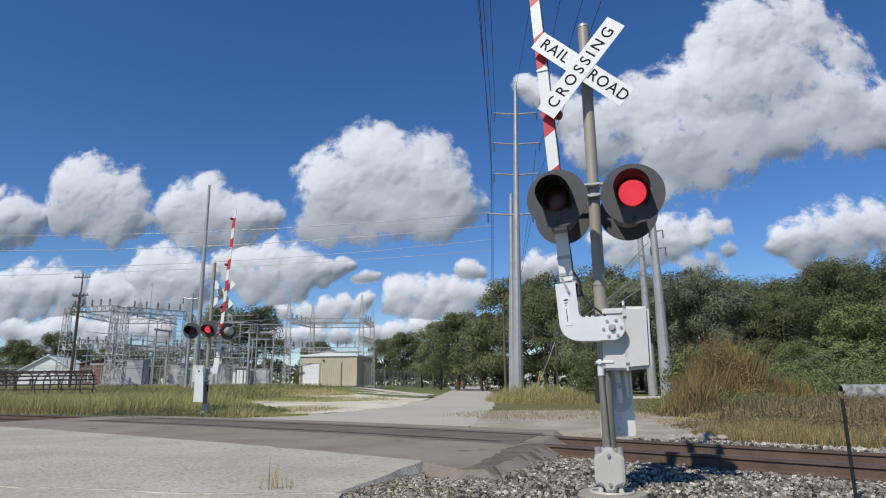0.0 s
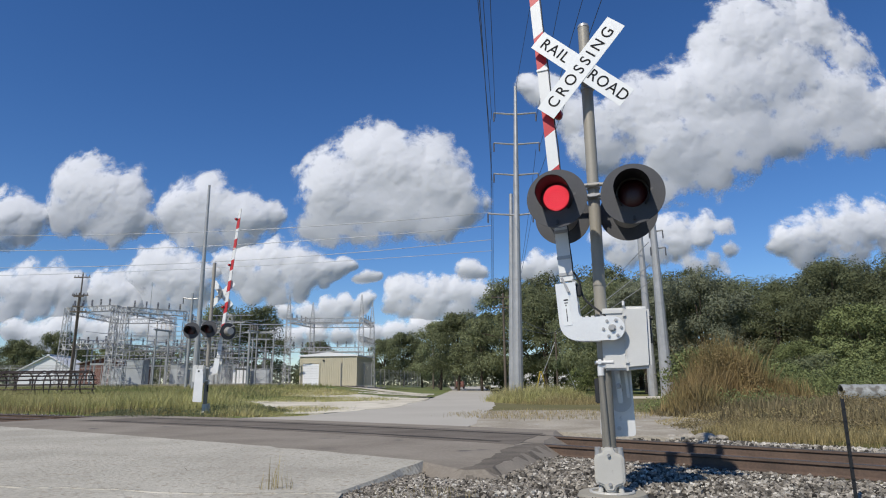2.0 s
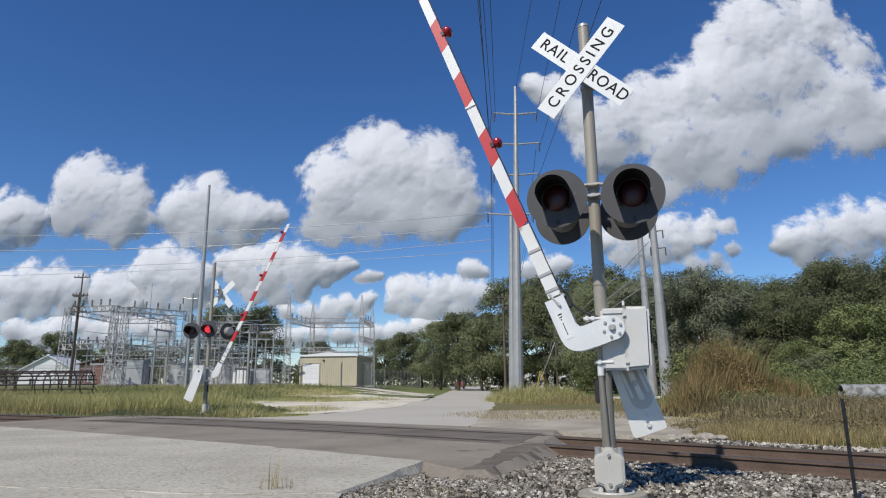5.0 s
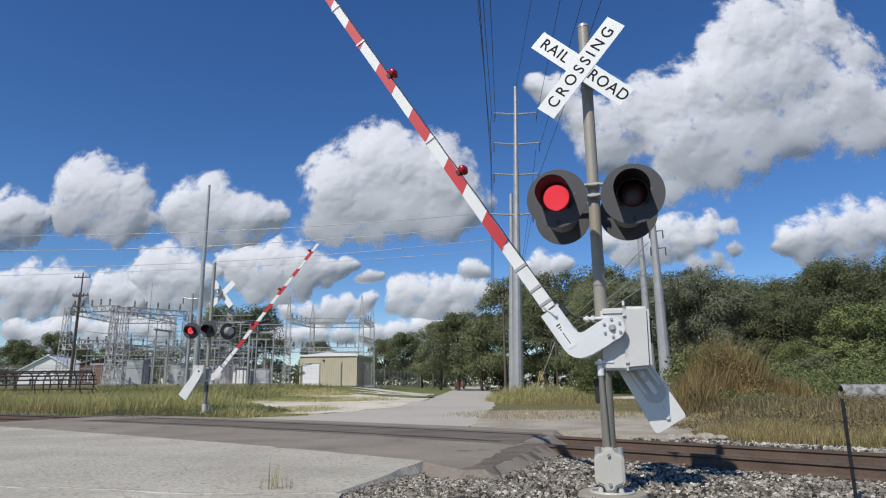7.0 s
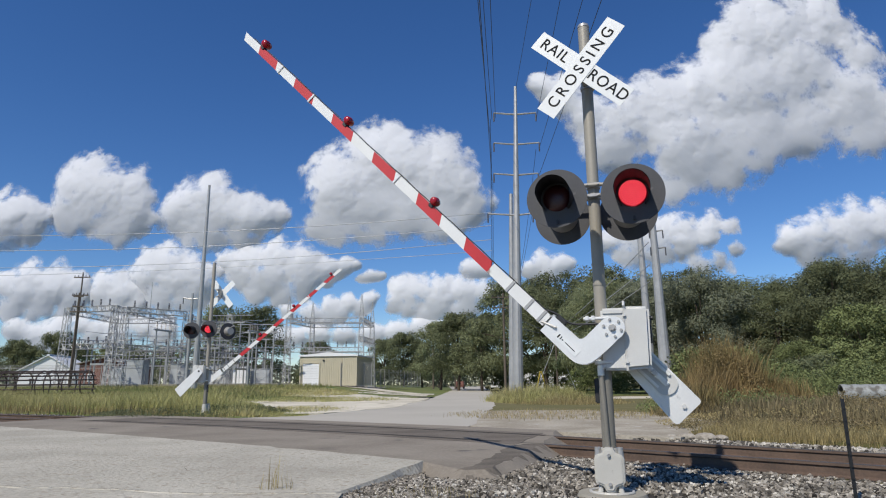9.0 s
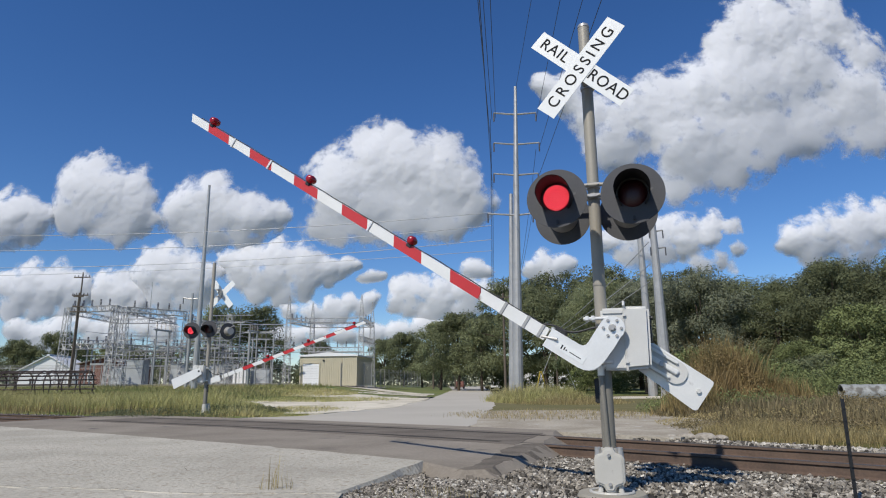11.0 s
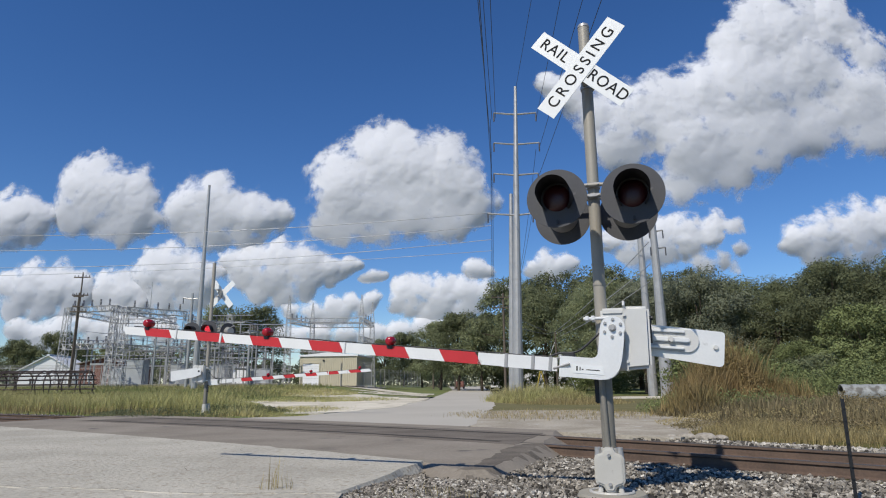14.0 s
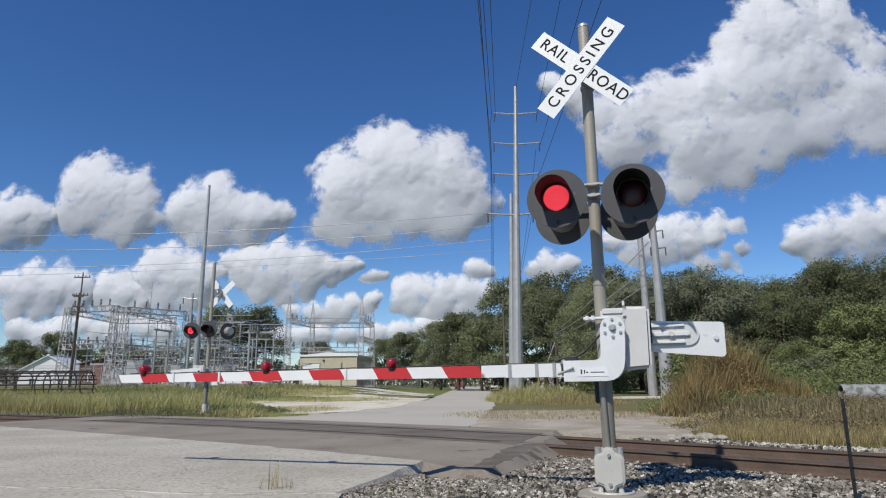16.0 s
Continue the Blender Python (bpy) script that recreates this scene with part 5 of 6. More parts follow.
grass("drive_edge_tufts", 2600, patch(-6.6, 26.5, 2.2, 3.2, False), 0.13, M_greengrass, 17, "patchy low weeds at the driveway's edge", 0.008, 0.4, 0.8, base=-0.02)
grass("straw_tuft", 45, patch(-1.62, 6.3, 0.18, 0.1), 0.26, M_drygrass, 12, "dry straw tuft in a pavement crack", 0.0022, base=0.01)
grass("edge_tufts", 160, patch(-0.2, 6.2, 0.5, 0.5, False), 0.10, M_drygrass, 13, "dry tufts at the pavement's edge", 0.003, base=-0.05)



def leafy_weeds(n, cx, cy, rx, ry, top, leaf, material, seed, label):
    """Small leaves and seed heads hung through a low mound of stems."""
    rnd = np.random.default_rng(seed)
    r, a = np.sqrt(rnd.random(n)), rnd.random(n) * 2 * np.pi
    x, y = cx + rx * r * np.cos(a), cy + ry * r * np.sin(a)
    h = top * (0.25 + 1.4 * fbm(x, y, 0.9, 3, seed)) * (1.1 - 0.7 * r ** 2)
    z = h * rnd.random(n) ** 0.7 - 0.05
    nrm = rnd.normal(size=(n, 3)) + np.array([-0.3, -0.6, 0.5])
    nrm /= np.linalg.norm(nrm, axis=1)[:, None]
    me = leaf_mesh("leafy_weeds", np.stack([x, y, z], 1), nrm, leaf * rnd.uniform(0.5, 1.6, n), material, rnd)
    return tagged(new("leafy_weeds", me), label, "weeds", kind="stuff")


leafy_weeds(9000, 10.6, 24.0, 1.35, 1.8, 2.0, 0.065, M_reed, 31, "brown seed heads on tall weeds")
leafy_weeds(14000, 13.8, 21.5, 4.2, 3.4, 0.5, 0.06, M_brownweed, 32, "brown leafy weeds beyond the track")
leafy_weeds(7000, 9.6, 21.5, 3.0, 3.4, 0.7, 0.06, M_leaf_bright, 33, "low green leafy weeds beyond the track")
leafy_weeds(18000, 16.5, 27.4, 5.5, 2.4, 1.5, 0.08, M_leaf_bright, 34, "fresh green leafy weeds before the shrubs")
leafy_weeds(9000, 7.6, 14.0, 2.6, 2.2, 0.32, 0.04, M_brownweed, 35, "low brown weeds beside the ballast")
leafy_weeds(9000, 8.6, 15.6, 3.4, 2.6, 0.34, 0.035, M_drygrass, 39, "straw-coloured seed heads in the dry grass")
leafy_weeds(8000, 12.5, 19.0, 4.5, 2.6, 0.5, 0.05, M_brownweed, 40, "brown seed heads beyond the track")
leafy_weeds(5000, 5.8, 37, 3.0, 4.0, 0.6, 0.08, M_leaf, 36, "low green weeds round the steel pole")
leafy_weeds(9000, -9.5, 24.5, 3.6, 3.2, 0.32, 0.05, M_leaf, 37, "low green weeds in the tall grass")

# ---------- ballast, ties ----------
def bed_height(s):
    """Height of the stone bed at s metres beyond the near rail."""
    return float(np.interp(s, [-9, -4.6, -3.4, -2.2, -1.0, -0.3, 0.2, 0.75, 1.3, 1.8, 2.6, 3.6, 4.6], [0.0, -0.03, -0.09, -0.09, -0.11, -0.165, -0.165, -0.15, -0.165, -0.14, -0.08, -0.12, -0.155]))


def stone_bed(x0, x1, s0, label):
    bm = bmesh.new()
    ss = [s0, -4.6, -3.4, -2.2, -1.0, -0.3, 0.2, 0.75, 1.3, 1.8, 2.6, 3.6, 4.6]
    nx = int((x1 - x0) / 0.8)
    rows = []
    for k in range(nx + 1):
        x = x0 + (x1 - x0) * k / nx
        rows.append([bm.verts.new((*track_point(x, s), bed_height(s))) for s in ss])
    for a, b in zip(rows, rows[1:]):
        for i in range(len(ss) - 1):
            bm.faces.new((a[i], b[i], b[i + 1], a[i + 1]))
    bmesh.ops.recalc_face_normals(bm, faces=bm.faces)
    return tagged(part("ballast_bed", bm, M_ballast_bed), label, kind="structure")


stone_bed(-2.2, 45, -9, "grey crushed-stone ballast bed")
stone_bed(-70, -8.2, -1.3, "grey crushed-stone ballast bed")


def stones(n, place_one, size, seed, label, material=None):
    """Angular crushed stones, each its own small lump."""
    rnd = np.random.default_rng(seed)
    cube = np.array([(x, y, z) for x in (-1, 1) for y in (-1, 1) for z in (-1, 1)], float) * 0.5
    quads = np.array([(0, 1, 3, 2), (4, 6, 7, 5), (0, 4, 5, 1), (2, 3, 7, 6), (0, 2, 6, 4), (1, 5, 7, 3)])
    verts, count = [], 0
    for _ in range(n):
        x, y, z = place_one(rnd)
        s = size * rnd.uniform(0.5, 1.35) * np.array([1, rnd.uniform(0.6, 1.0), rnd.uniform(0.5, 0.9)])
        q = Euler(rnd.uniform(0, 6.28, 3)).to_matrix()
        v = (cube + rnd.uniform(-0.22, 0.22, (8, 3))) * s
        verts.append(v @ np.array(q).T + (x, y, z + size * 0.18))
        count += 1
    f = (np.arange(count)[:, None, None] * 8 + quads[None]).reshape(-1, 4)
    me = bpy.data.meshes.new("ballast_stones")
    me.from_pydata(np.concatenate(verts).tolist(), [], f.tolist())
    me.materials.append(material or M_stone)
    return tagged(new("ballast_stones", me), label, "stones", kind="stuff")


def on_bed(x0, x1, s0, s1):
    def one(rnd):
        while True:
            x, s = rnd.uniform(x0, x1), rnd.uniform(s0, s1)
            p = track_point(x, s)
            if p.x < -0.55 + 0.4 * max(0, 7.2 - p.y) * -1 + 0.0 and x > -5 or (p.y > 7.6 and p.x < 0.62 + 0.37 * (p.y - 7.7) and x > -5 and s < 3):
                continue
            if math.hypot(p.x - 1.633, p.y - 6.446) < 0.37:
                continue
            return p.x, p.y, bed_height(s)
    return one


stones(15000, on_bed(0.0, 8.5, -4.3, -0.05), 0.037, 1, "grey and tan crushed ballast stones beside the rail")
stones(2400, on_bed(0.0, 8.5, -4.3, -0.2), 0.036, 11, "pale limestone pieces among the ballast stones", M_palestone)
stones(6500, on_bed(-1.6, 3.0, -8.0, -3.2), 0.026, 2, "small grey gravel beside the pavement")
stones(1500, on_bed(-1.6, 3.0, -8.0, -3.2), 0.026, 12, "pale chips among the gravel beside the pavement", M_palestone)
stones(5000, on_bed(2.0, 20, 1.75, 3.9), 0.06, 3, "grey crushed ballast stones behind the rails")
stones(4200, on_bed(-1.6, 6.5, 2.75, 4.3), 0.05, 6, "pale gravel along the far side of the track", M_palestone)


def along_edge(points, spread):
    def one(rnd):
        k = rnd.integers(0, len(points) - 1)
        f = rnd.random()
        (ax, ay), (bx, by) = points[k], points[k + 1]
        x, y = ax + (bx - ax) * f + abs(rnd.normal()) * spread - 0.01, ay + (by - ay) * f + rnd.normal() * spread * 0.5
        return x, y, bed_height(0.78 * (y - track_y(x))) + 0.01
    return one


stones(1500, along_edge([(-0.27, 8.45), (-0.6, 7.3), (-1.0, 6.05), (-1.0, 5.0)], 0.09), 0.028, 7, "grey gravel against the pavement's edge")
stones(700, along_edge([(-0.25, 8.5), (0.0, 8.0), (0.25, 7.6), (0.46, 7.66), (0.86, 8.5), (1.3, 9.85), (1.6, 10.6)], 0.12), 0.035, 8, "grey stones along the broken asphalt edge")
stones(1500, on_bed(-22, -9.6, -1.2, 3.2), 0.06, 4, "grey crushed ballast stones by the far stretch of track")


def one_tie(x):
    c = track_point(x, 0.75)
    d = (track_point(x + 0.1, 0.75) - c).normalized()
    return pose(c.x, c.y, -0.245, 0, 0, math.degrees(math.atan2(d.y, d.x)) + 90)


bm = bmesh.new()
box(bm, (0, 0, 0), (2.55, 0.22, 0.18), 0.012)
tie = tagged(part("railroad_tie", bm, M_tie), "weathered creosoted wooden tie under the rails", "railroad tie", "ties of the track")
tie.matrix_basis = one_tie(2.2)
x = 2.2
for k in range(34):
    x += 0.40 if x < 8 else 0.37
    copy_thing(tie, one_tie(x))
x = -9.4
for k in range(26):
    x -= 0.48
    copy_thing(tie, one_tie(x))
for side in (-0.085, 0.085 + 1.435 - 0.08):
    bm = bmesh.new()
    rows = []
    for k in range(25):
        x = -10.6 + 11.6 * k / 24
        a, b = track_point(x, side - 0.05), track_point(x, side + 0.09)
        rows.append((bm.verts.new((*a, 0.0305)), bm.verts.new((*b, 0.0305))))
    for (a, b), (c, d) in zip(rows, rows[1:]):
        bm.faces.new((a, c, d, b))
    tagged(part("flangeway", bm, M_ballast_bed), "dark flangeway groove beside the rail", kind="structure")


# ---------- substation ----------
def lattice(bm, p, q, w0, w1, bays, r=0.035):
    """Four legs with cross bracing from p to q."""
    p, q = Vector(p), Vector(q)
    ax = (q - p).normalized()
    u = ax.cross(Vector((0, 1, 0)) if abs(ax.y) < 0.8 else Vector((1, 0, 0))).normalized()
    v = ax.cross(u)
    ring = lambda f: [p.lerp(q, f) + (u * a + v * b) * (w0 + (w1 - w0) * f) / 2 for a, b in ((-1, -1), (1, -1), (1, 1), (-1, 1))]
    last = ring(0)
    for a, b in zip(last, ring(1)):
        rod(bm, a, b, r, seg=4, caps=False)
    for k in range(1, bays + 1):
        cur = ring(k / bays)
        for i in range(4):
            j = (i + 1) % 4
            rod(bm, last[i] if k % 2 else last[j], cur[j] if k % 2 else cur[i], r * 0.6, seg=3, caps=False)
            rod(bm, cur[i], cur[j], r * 0.6, seg=3, caps=False)
        last = cur
    return bm


def insulator(bm, p, h, r=0.11):
    for k in range(5):
        z = p[2] + h * k / 5
        rod(bm, (p[0], p[1], z), (p[0], p[1], z + h / 7), r, r * 0.5, 7)


def gantry(label, columns, height, beams, spike=0.0, stacks=()):
    """Lattice columns and lattice beams of one steel frame."""
    cx, cy = columns[0]
    g = thing("substation_gantry", pose(cx, cy, -0.05), label, "substation frame", "substation frames")
    rel = [(x - cx, y - cy) for x, y in columns]
    for x, y in rel:
        bm = bmesh.new()
        lattice(bm, (x, y, 0), (x, y, height), 0.95, 0.55, 13, 0.044)
        part("lattice_column", bm, M_lattice, g)
        if spike:
            bm = bmesh.new()
            lattice(bm, (x, y, height), (x, y, height + spike), 0.6, 0.08, 6, 0.035)
            part("spire", bm, M_lattice, g)
    for i, j, z in beams:
        bm = bmesh.new()
        lattice(bm, (*rel[i], z), (*rel[j], z), 0.6, 0.6, 12, 0.038)
        part("lattice_beam", bm, M_lattice, g)
    for i, j, z, n in stacks:
        for k in range(n):
            f = (k + 0.7) / (n + 0.4)
            x, y = rel[i][0] + (rel[j][0] - rel[i][0]) * f, rel[i][1] + (rel[j][1] - rel[i][1]) * f
            bm = bmesh.new()
            insulator(bm, (x, y, z), 0.75, 0.13)
            part("insulator", bm, M_ceramic, g)
    return g


gantry("galvanised lattice frame with insulators in the substation", [(-44.2, 73), (-37.6, 71), (-44.5, 84), (-36.5, 84)], 10.2,
       [(0, 1, 9.9), (0, 1, 5.6), (2, 3, 9.7), (2, 3, 5.4), (0, 2, 9.8), (1, 3, 9.8), (1, 3, 5.6)], 0, [(0, 1, 10.3, 5), (0, 1, 6.0, 5), (2, 3, 10.1, 4), (2, 3, 5.8, 4)])
gantry("second galvanised lattice frame in the substation", [(-36.4, 71), (-31.4, 76), (-27.5, 80), (-33.0, 88)], 10.0,
       [(0, 1, 9.7), (1, 2, 8.6), (0, 1, 5.4), (1, 2, 4.9), (1, 3, 9.4), (2, 3, 8.4)], 0, [(0, 1, 10.1, 5), (1, 2, 9.0, 5), (0, 1, 5.8, 5), (1, 2, 5.3, 5)])
gantry("tall spired lattice frame behind the shed", [(-21.9, 88), (-11.6, 88), (-20.2, 96), (-11.0, 96)], 10.4,
       [(0, 1, 10.0), (0, 1, 5.9), (2, 3, 10.0), (2, 3, 5.6), (0, 2, 10.0), (1, 3, 10.0), (1, 3, 7.4)], 3.2, [(0, 2, 10.4, 5), (1, 3, 10.4, 4), (0, 1, 6.3, 8)])


def bus_support(x, y, h, span, label, turn=0):
    """Two posts, a cross-beam and standing insulators."""
    b = thing("bus_support", pose(x, y, -0.05, 0, 0, turn), label, "substation frame", "bus supports")
    for s in (-0.5, 0.5):
        bm = bmesh.new()
        rod(bm, (s * span, 0, 0), (s * span, 0, h), 0.1, 0.09, 8)
        part("post", bm, M_galv, b)
    bm = bmesh.new()
    box(bm, (0, 0, h), (span + 1.0, 0.18, 0.2), 0.02)
    part("beam", bm, M_galv, b)
    for k in range(4):
        bm = bmesh.new()
        insulator(bm, (span * (k / 3 - 0.5), 0, h + 0.1), 0.8)
        part("insulator", bm, M_ceramic, b)
    bm = bmesh.new()
    rod(bm, (-span / 2 - 1.5, 0, h + 0.95), (span / 2 + 1.5, 0, h + 0.95), 0.045, seg=6)
    part("bus_bar", bm, M_wire, b)
    return b


rnd = random.Random(5)
bus_support(-28.0, 82, 9.2, 2.6, "tall grey H-frame bus support in the substation")
for k in range(26):
    bus_support(-45 + k * 0.92 + rnd.uniform(-0.5, 0.5), rnd.uniform(72, 92), rnd.choice((3.0, 3.6, 4.6, 5.6, 6.6, 7.4)), rnd.choice((1.8, 2.4, 3.0)), "grey steel bus support with insulators in the substation", rnd.choice((0, 0, 8, 80)))
for k in range(16):
    z0 = rnd.choice((4.2, 5.6, 6.4, 7.4, 8.6, 9.4))
    x0 = rnd.uniform(-46, -32)
    wire((x0, rnd.uniform(72, 90), z0), (x0 + rnd.uniform(5, 14), rnd.uniform(72, 90), z0 + rnd.uniform(-1.4, 0.8)), 0.3, 0.035, M_wire, "bare aluminium bus line in the substation", "substation lines")
for k in range(6):
    wire((-33 + k * 0.3, 86, 9.6 - k * 0.5), (-21.5, 90, 9.2 - k * 0.9), 0.4, 0.028, M_wire, "bare aluminium bus line in the substation", "substation lines")


def cabinet(x, y, w, d, h, label, doors=2):
    c = thing("equipment_cabinet", pose(x, y, float(land(x, y)) - 0.08), label, "cabinet", "substation cabinets")
    bm = bmesh.new()
    box(bm, (0, 0, 0.1), (w + 0.3, d + 0.3, 0.3), 0.02)
    part("plinth", bm, M_concrete, c)
    bm = bmesh.new()
    box(bm, (0, 0, 0.2 + h / 2), (w, d, h), 0.03)
    part("body", bm, M_equip, c)
    for k in range(doors):
        bm = bmesh.new()
        box(bm, ((k + 0.5) * w / doors - w / 2, -d / 2 - 0.02, 0.2 + h / 2), (w / doors - 0.08, 0.03, h - 0.2), 0.01)
        part("door", bm, M_roofwhite if doors == 2 else M_equip, c)
    bm = bmesh.new()
    box(bm, (0, 0, 0.23 + h), (w + 0.15, d + 0.15, 0.08), 0.02)
    part("roof", bm, M_equip, c)
    for k in range(3):
        bm = bmesh.new()
        insulator(bm, ((k - 1) * w * 0.3, 0, 0.27 + h), 0.7, 0.09)
        part("bushing", bm, M_ceramic, c)
    return c


for x, y, w, d, h, l, n in ((-36.8, 76, 2.0, 1.6, 3.0, "grey transformer tank with bushings in the substation", 1), (-32.5, 78, 1.8, 1.5, 2.6, "grey breaker cabinet with bushings in the substation", 1), (-25.6, 80, 1.7, 1.4, 2.3, "white-doored control cabinet in the substation", 2), (-23.6, 82, 2.4, 1.6, 2.0, "low grey switch cabinet in the substation", 1), (-29.6, 84, 2.6, 1.8, 2.6, "wide grey breaker cabinet in the substation", 1), (-40.5, 80, 2.2, 1.8, 2.4, "grey transformer tank in the substation", 1)):
    cabinet(x, y, w, d, h, l, n)


def fence(p, q, n, h, label):
    """Chain-link fence: posts, rails, barbed strands and a woven mesh of wires."""
    f = thing("chain_link_fence", pose(p[0], p[1], float(land(*p)) - 0.05), label, "fence", "substation fences")
    d = Vector((q[0] - p[0], q[1] - p[1], 0))
    post = None
    for k in range(n + 1):
        c = d * (k / n)
        if post is None:
            bm = bmesh.new()
            rod(bm, (0, 0, 0), (0, 0, h + 0.35), 0.045, seg=6)
            post = part("post", bm, M_galv, f)
        else:
            share("post", post, Matrix.Translation(c), f)
    for z in (0.15, h * 0.5, h, h + 0.12, h + 0.24, h + 0.34):
        bm = bmesh.new()
        rod(bm, (0, 0, z), d + Vector((0, 0, z)), 0.02 if z in (0.15, h) else 0.01, seg=4)
        part("rail" if z in (0.15, h) else "strand", bm, M_galv, f)
    bm = bmesh.new()
    L = d.length
    u = d.normalized()
    step = 0.28
    for k in range(int((L + h) / step)):
        for s in (1, -1):
            a = k * step - (h if s > 0 else 0)
            a0, a1 = (a, a + h) if s > 0 else (a + h, a)
            c0, c1 = max(0, min(L, a0)), max(0, min(L, a1))
            if abs(c0 - c1) < 0.05:
                continue
            z0 = h * (c0 - a0) / (a1 - a0)
            z1 = h * (c1 - a0) / (a1 - a0)
            rod(bm, u * c0 + Vector((0, 0, z0)), u * c1 + Vector((0, 0, z1)), 0.006, seg=3, caps=False)
    tagged(part("woven_mesh", bm, M_galv, f), kind="stuff")
    return f


fence((-50, 69), (-19.5, 78), 14, 2.2, "grey chain-link fence before the substation")
fence((-9.4, 87), (-4.2, 112), 12, 2.3, "grey chain-link fence beyond the shed")
fence((-12.9, 79.2), (-9.2, 80.6), 4, 2.6, "grey chain-link gate pen beside the shed")
bm = bmesh.new()
box(bm, (0, 0, 0.25), (33, 0.3, 0.5), 0.03)
kerb = tagged(part("retaining_kerb", bm, M_concrete), "low pale concrete kerb along the substation fence", "kerb", kind="structure")
kerb.matrix_basis = pose(-34.5, 73.0, 0.78, 0, 0, 16.4)


# ---------- buildings ----------
def shed():
    s = thing("metal_shed", pose(-18.2, 80, 0.9, 0, 0, -7), "cream metal-sided utility shed with a white roller door", "building")
    w, d, h = 7.3, 8.0, 3.65
    bm = bmesh.new()
    box(bm, (w / 2, d / 2, h / 2), (w - 0.06, d - 0.06, h - 0.02))
    part("core_wall", bm, M_sheddark, s)
    for k in range(32):
        x = 0.05 + k * (w - 0.1) / 31
        if 0.35 < x < 2.55:
            continue
        bm = bmesh.new()
        box(bm, (x, -0.0, h / 2), (0.226, 0.06, h), 0.02)
        part("siding_panel", bm, M_shed, s)
    bm = bmesh.new()
    box(bm, (1.45, 0.0, 3.2), (2.2, 0.06, 0.9), 0.01)
    part("siding_panel", bm, M_shed, s)
    for k in range(20):
        bm = bmesh.new()
        box(bm, (w, 0.2 + k * (d - 0.4) / 19, h / 2), (0.06, 0.39, h), 0.02)
        part("side_panel", bm, M_shed, s)
    for k in range(9):
        bm = bmesh.new()
        box(bm, (1.45, -0.05, 0.17 + k * 0.3), (2.1, 0.05, 0.29), 0.01)
        part("door_slat", bm, M_roofwhite, s, "white roller door slat")
    bm = bmesh.new()
    for x in (0.35, 2.55):
        box(bm, (x, -0.06, 1.4), (0.12, 0.08, 2.8), 0.01)
    box(bm, (1.45, -0.06, 2.82), (2.32, 0.08, 0.12), 0.01)
    part("door_frame", bm, M_shed, s)
    bm = bmesh.new()
    prism(bm, [(-0.2, h), (w + 0.2, h), (w + 0.2, h + 0.14), (w / 2, h + 0.5), (-0.2, h + 0.14)], -0.2, d + 0.2)
    part("roof", bm, M_roofwhite, s, "pale low-pitched metal roof")
    bm = bmesh.new()
    box(bm, (3.05, -0.1, 3.15), (0.22, 0.16, 0.18), 0.02)
    part("wall_lamp", bm, M_dark, s)
    return s


shed()


def gable_house(x, y, w, d, h, rise, wall, roof, label, turn=0):
    b = thing("house", pose(x, y, -0.1, 0, 0, turn), label, "building", "distant buildings")
    bm = bmesh.new()
    prism(bm, [(-w / 2, 0), (w / 2, 0), (w / 2, h), (0, h + rise), (-w / 2, h)], 0, d)
    part("wall", bm, wall, b)
    for s in (-1, 1):
        bm = bmesh.new()
        L = math.hypot(w / 2 + 0.5, rise)
        box(bm, (0, 0, 0), (L + 0.2, d + 0.8, 0.15), 0.02)
        o = part("roof", bm, roof, b)
        o.matrix_basis = pose(s * (w / 4 + 0.05), d / 2, h + rise / 2 + 0.06, 0, s * math.degrees(math.atan2(rise, w / 2)), 0)
    for s in (-0.25, 0.25):
        bm = bmesh.new()
        box(bm, (s * w, -0.03, h * 0.55), (0.9, 0.08, 1.1), 0.02)
        win = part("window", bm, M_roofwhite, b)
        bm = bmesh.new()
        box(bm, (s * w, -0.075, h * 0.55), (0.7, 0.02, 0.9))
        part("pane", bm, M_dark, win)
    return b


gable_house(-69, 110, 9.2, 9, 3.9, 2.6, M_roofwhite, M_roofwhite, "white gable-fronted house beyond the field", 8)
gable_house(-49.5, 92, 7.0, 9, 4.4, 0.8, M_brick, M_sheddark, "low red-brown brick building by the substation", 2)
gable_house(18.5, 112, 10, 8, 3.0, 2.2, M_roofwhite, M_sheddark, "pale house half hidden behind the grove", -8)


def car(x, y, turn, paint, label):
    c = thing("parked_car", pose(x, y, 0.0, 0, 0, turn), label, "car", "distant cars")
    bm = bmesh.new()
    prism(bm, [(-2.2, 0.3), (2.2, 0.3), (2.25, 0.8), (1.5, 0.95), (0.9, 1.5), (-1.6, 1.55), (-2.2, 0.95)], -0.88, 0.88)
    bmesh.ops.bevel(bm, geom=bm.edges[:], offset=0.06, segments=2, affect="EDGES", clamp_overlap=True)
    part("body", bm, paint, c)
    bm = bmesh.new()
    prism(bm, [(1.25, 1.0), (0.82, 1.42), (-1.5, 1.47), (-2.0, 1.0)], -0.9, 0.9)
    part("window", bm, M_dark, c)
    for wx in (-1.35, 1.35):
        for wy in (-0.8, 0.8):
            bm = bmesh.new()
            rod(bm, (wx, wy - 0.1, 0.32), (wx, wy + 0.1, 0.32), 0.32, seg=14)
            part("wheel", bm, M_black, c)
    return c


car(9.7, 118, 80, M_roofwhite, "white car parked by the far road")
car(3.4, 136, 85, M_brick, "dark red car far along the road")


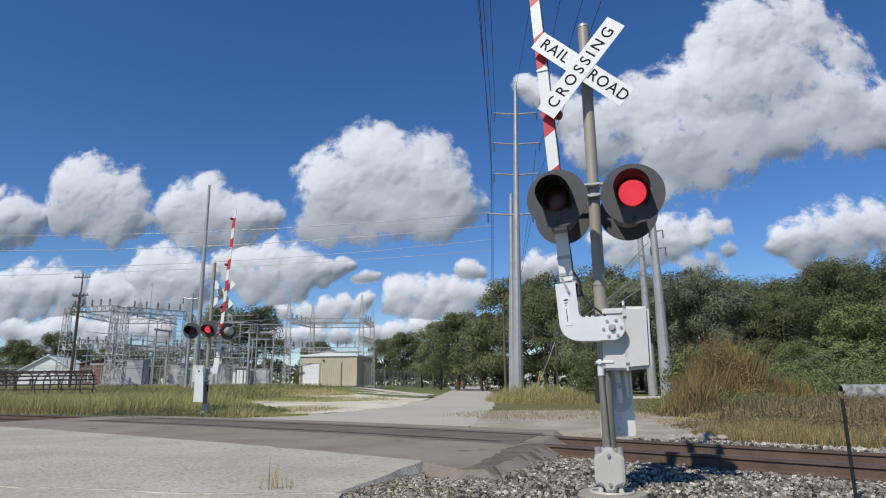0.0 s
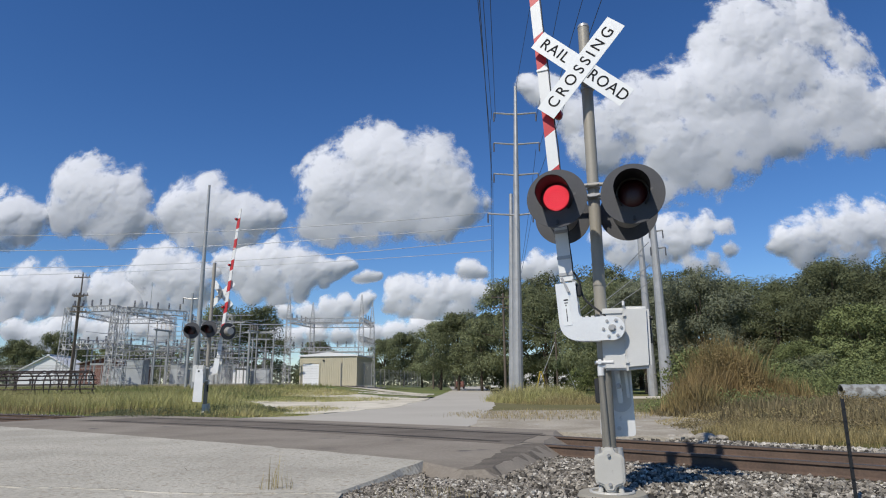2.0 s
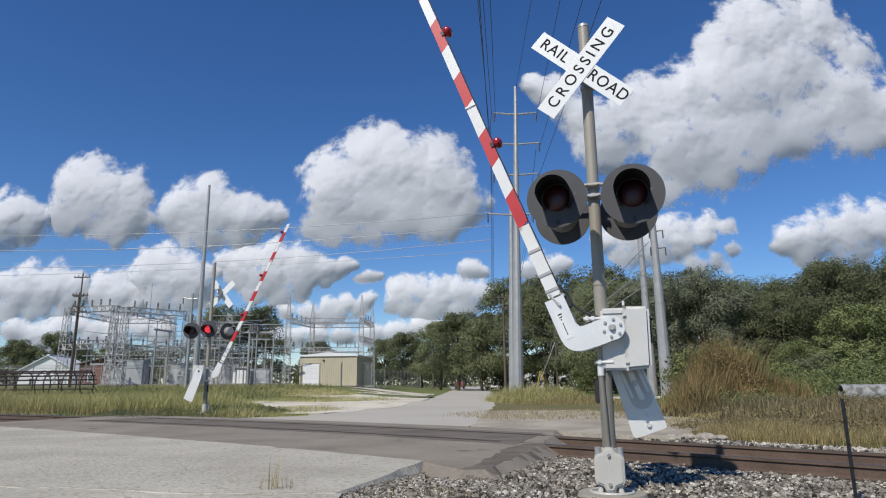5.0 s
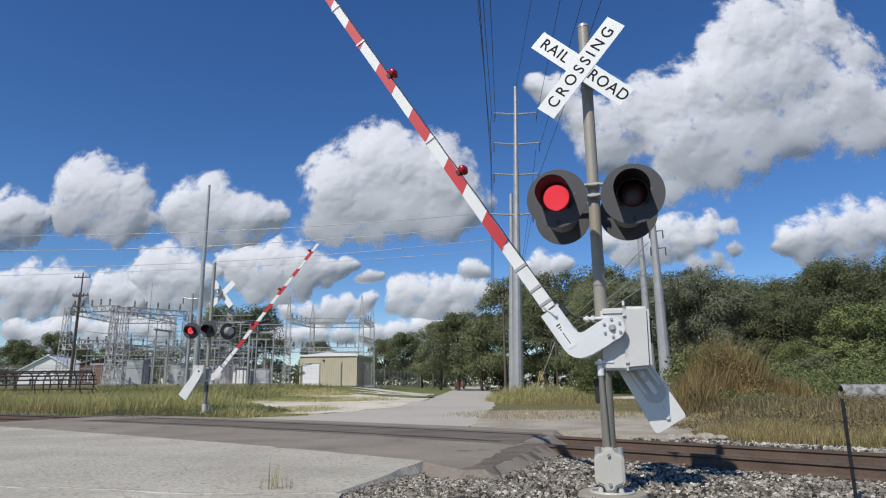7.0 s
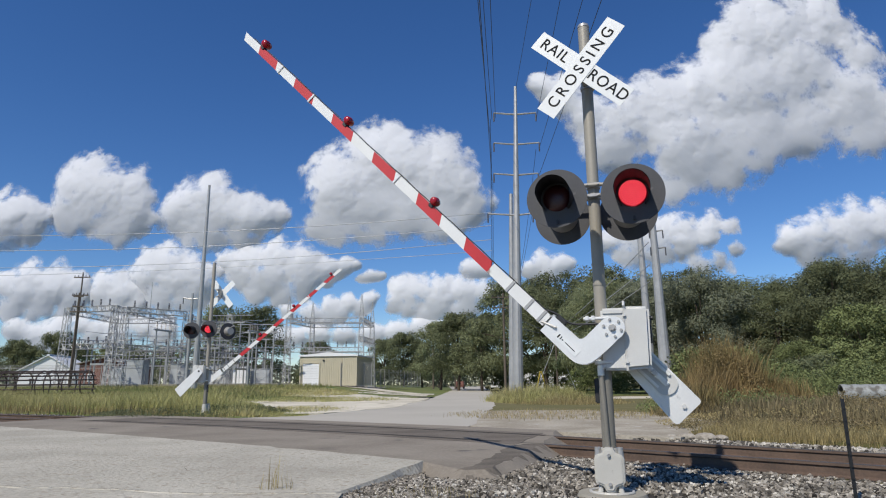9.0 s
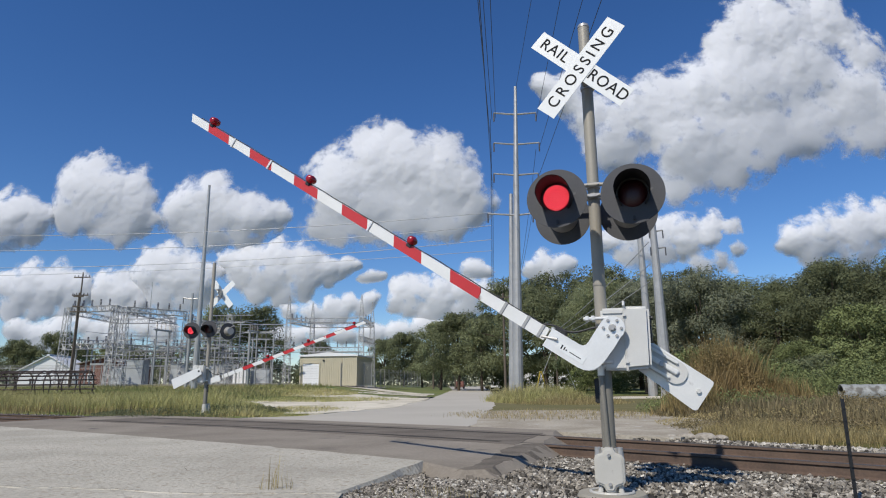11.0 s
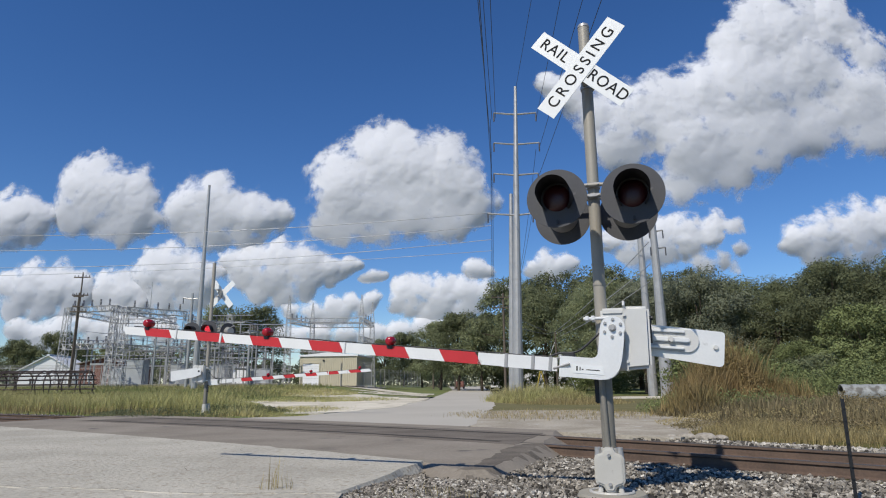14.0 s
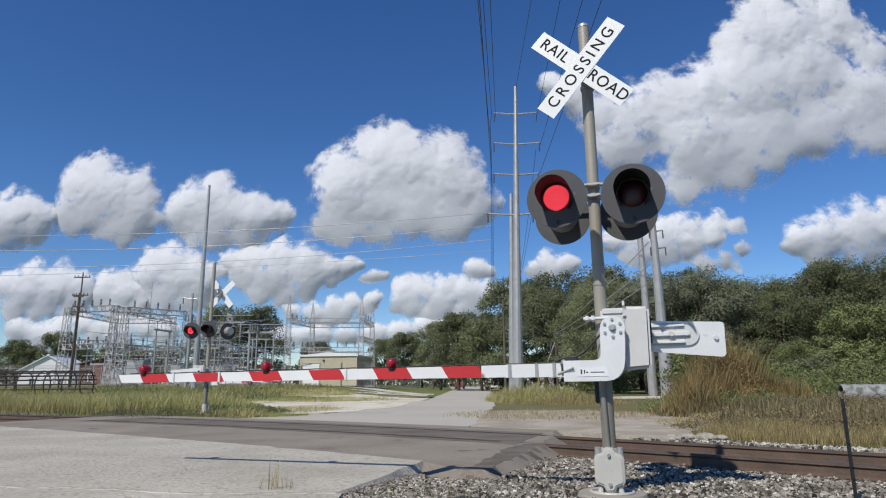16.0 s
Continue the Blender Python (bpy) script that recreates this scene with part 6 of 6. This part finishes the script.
def hoop_rack(x, y, turn, label):
    """Round hoops joined by long bars."""
    r = thing("hoop_rack", pose(x, y, float(land(x, y)) + 0.05, 0, 0, turn), label, "steel rack", "steel hoop racks")
    for k in range(3):
        bm = bmesh.new()
        n = 18
        for i in range(n):
            a, b = 2 * math.pi * i / n, 2 * math.pi * (i + 1) / n
            rod(bm, (k * 1.25, 0.98 * math.cos(a), 1.0 + 0.98 * math.sin(a)), (k * 1.25, 0.98 * math.cos(b), 1.0 + 0.98 * math.sin(b)), 0.045, seg=5)
        part("hoop", bm, M_rustpipe, r)
    for i in range(18):
        a = 2 * math.pi * i / 18
        bm = bmesh.new()
        rod(bm, (-0.2, 0.95 * math.cos(a), 1.0 + 0.95 * math.sin(a)), (2.7, 0.95 * math.cos(a), 1.0 + 0.95 * math.sin(a)), 0.05, seg=5)
        part("bar", bm, M_rustpipe, r)
    return r


for k, x in enumerate((-34.2, -31.2, -28.2, -37.2)):
    hoop_rack(x, 45 + 0.3 * k, 3, "dark rusty steel hoop rack standing in the grass")

g = thing("guy_guard", pose(8.7, 57, -0.05), "yellow plastic guards on guy wires by the grove", "guy guard")
for dx in (-0.55, 0.55):
    bm = bmesh.new()
    rod(bm, (dx, 0, 0), (dx * 0.1, 0, 2.1), 0.05, seg=6)
    part("guard", bm, M_yellow, g)

# ---------- small things by the track ----------
p = thing("steel_post", pose(3.62, 5.82, -0.1), "thin dark steel fence post in the ballast", "post")
bm = bmesh.new()
box(bm, (0, 0, 0.47), (0.026, 0.006, 0.94))
box(bm, (0, 0.015, 0.47), (0.006, 0.03, 0.94))
part("stake", bm, M_dark, p)
for k in range(7):
    bm = bmesh.new()
    box(bm, (0, -0.006, 0.25 + 0.1 * k), (0.02, 0.012, 0.012))
    part("stud", bm, M_dark, p)

bm = bmesh.new()
rows = []
for k in range(90):
    rr = 0.33 + 0.008 * math.sin(k * math.pi / 3)
    rows.append([bm.verts.new((k * 0.07, rr * math.cos(2 * math.pi * i / 24), rr * math.sin(2 * math.pi * i / 24))) for i in range(24)])
for a, b in zip(rows, rows[1:]):
    for i in range(24):
        bm.faces.new((a[i], b[i], b[(i + 1) % 24], a[(i + 1) % 24]))
pipe = tagged(smooth(part("culvert_pipe", bm, M_culvert), 80), "pale corrugated culvert pipe lying in the weeds", "pipe")
pipe.modifiers.new("thickness", "SOLIDIFY").thickness = 0.02
pipe.matrix_basis = pose(15.65, 25.2, 0.5, 0, 0, -14)

bm = bmesh.new()
bmesh.ops.create_uvsphere(bm, u_segments=40, v_segments=16, radius=1.0)
for v in bm.verts:
    k = 1 + 0.12 * noise.noise(v.co * 4)
    v.co = Vector((v.co.x * 4.0 * k, v.co.y * 1.3 * k, v.co.z * 0.36))
mound = tagged(smooth(part("earth_mound", bm, M_ground)), "low earth mound under the culvert pipe", kind="structure")
mound.matrix_basis = pose(19.2, 24.5, -0.04, 0, 0, -14)
leafy_weeds(3000, 18.6, 23.6, 3.0, 0.9, 0.45, 0.05, M_brownweed, 38, "brown weeds on the earth mound")
steel_pole(-37.4, 79, -0.05, 14.2, 0.07, 0.03, [], "thin lightning mast in the substation", (0, 0))
steel_pole(-46.0, 78, -0.05, 12.6, 0.07, 0.03, [], "thin lightning mast in the substation", (0, 0))
for x, y, s in ((4.6, 12.3, 0.16), (4.9, 12.15, 0.2), (5.15, 12.05, 0.13), (4.35, 12.45, 0.11), (8.2, 17.5, 0.16)):
    bm = bmesh.new()
    bmesh.ops.create_icosphere(bm, subdivisions=2, radius=s)
    for v in bm.verts:
        v.co *= 1 + 0.35 * noise.noise(v.co * 5 + Vector((x, y, 0)))
        v.co.z *= 0.4
    o = tagged(part("rock", bm, M_stone), "pale limestone rock beside the track", "rock", "rocks beside the track")
    o.location = (x, y, -0.02)




# ---------- motion ----------
def motions():
    for ob, rows in moving:
        walk(ob, rows)
    for ob, c, drift in clouds:
        walk(ob, [(t, pose(c.x + drift * t / 16, c.y, c.z + drift * 0.06 * t / 16)) for t in (0.0, 8.0, 16.0)])


motions()
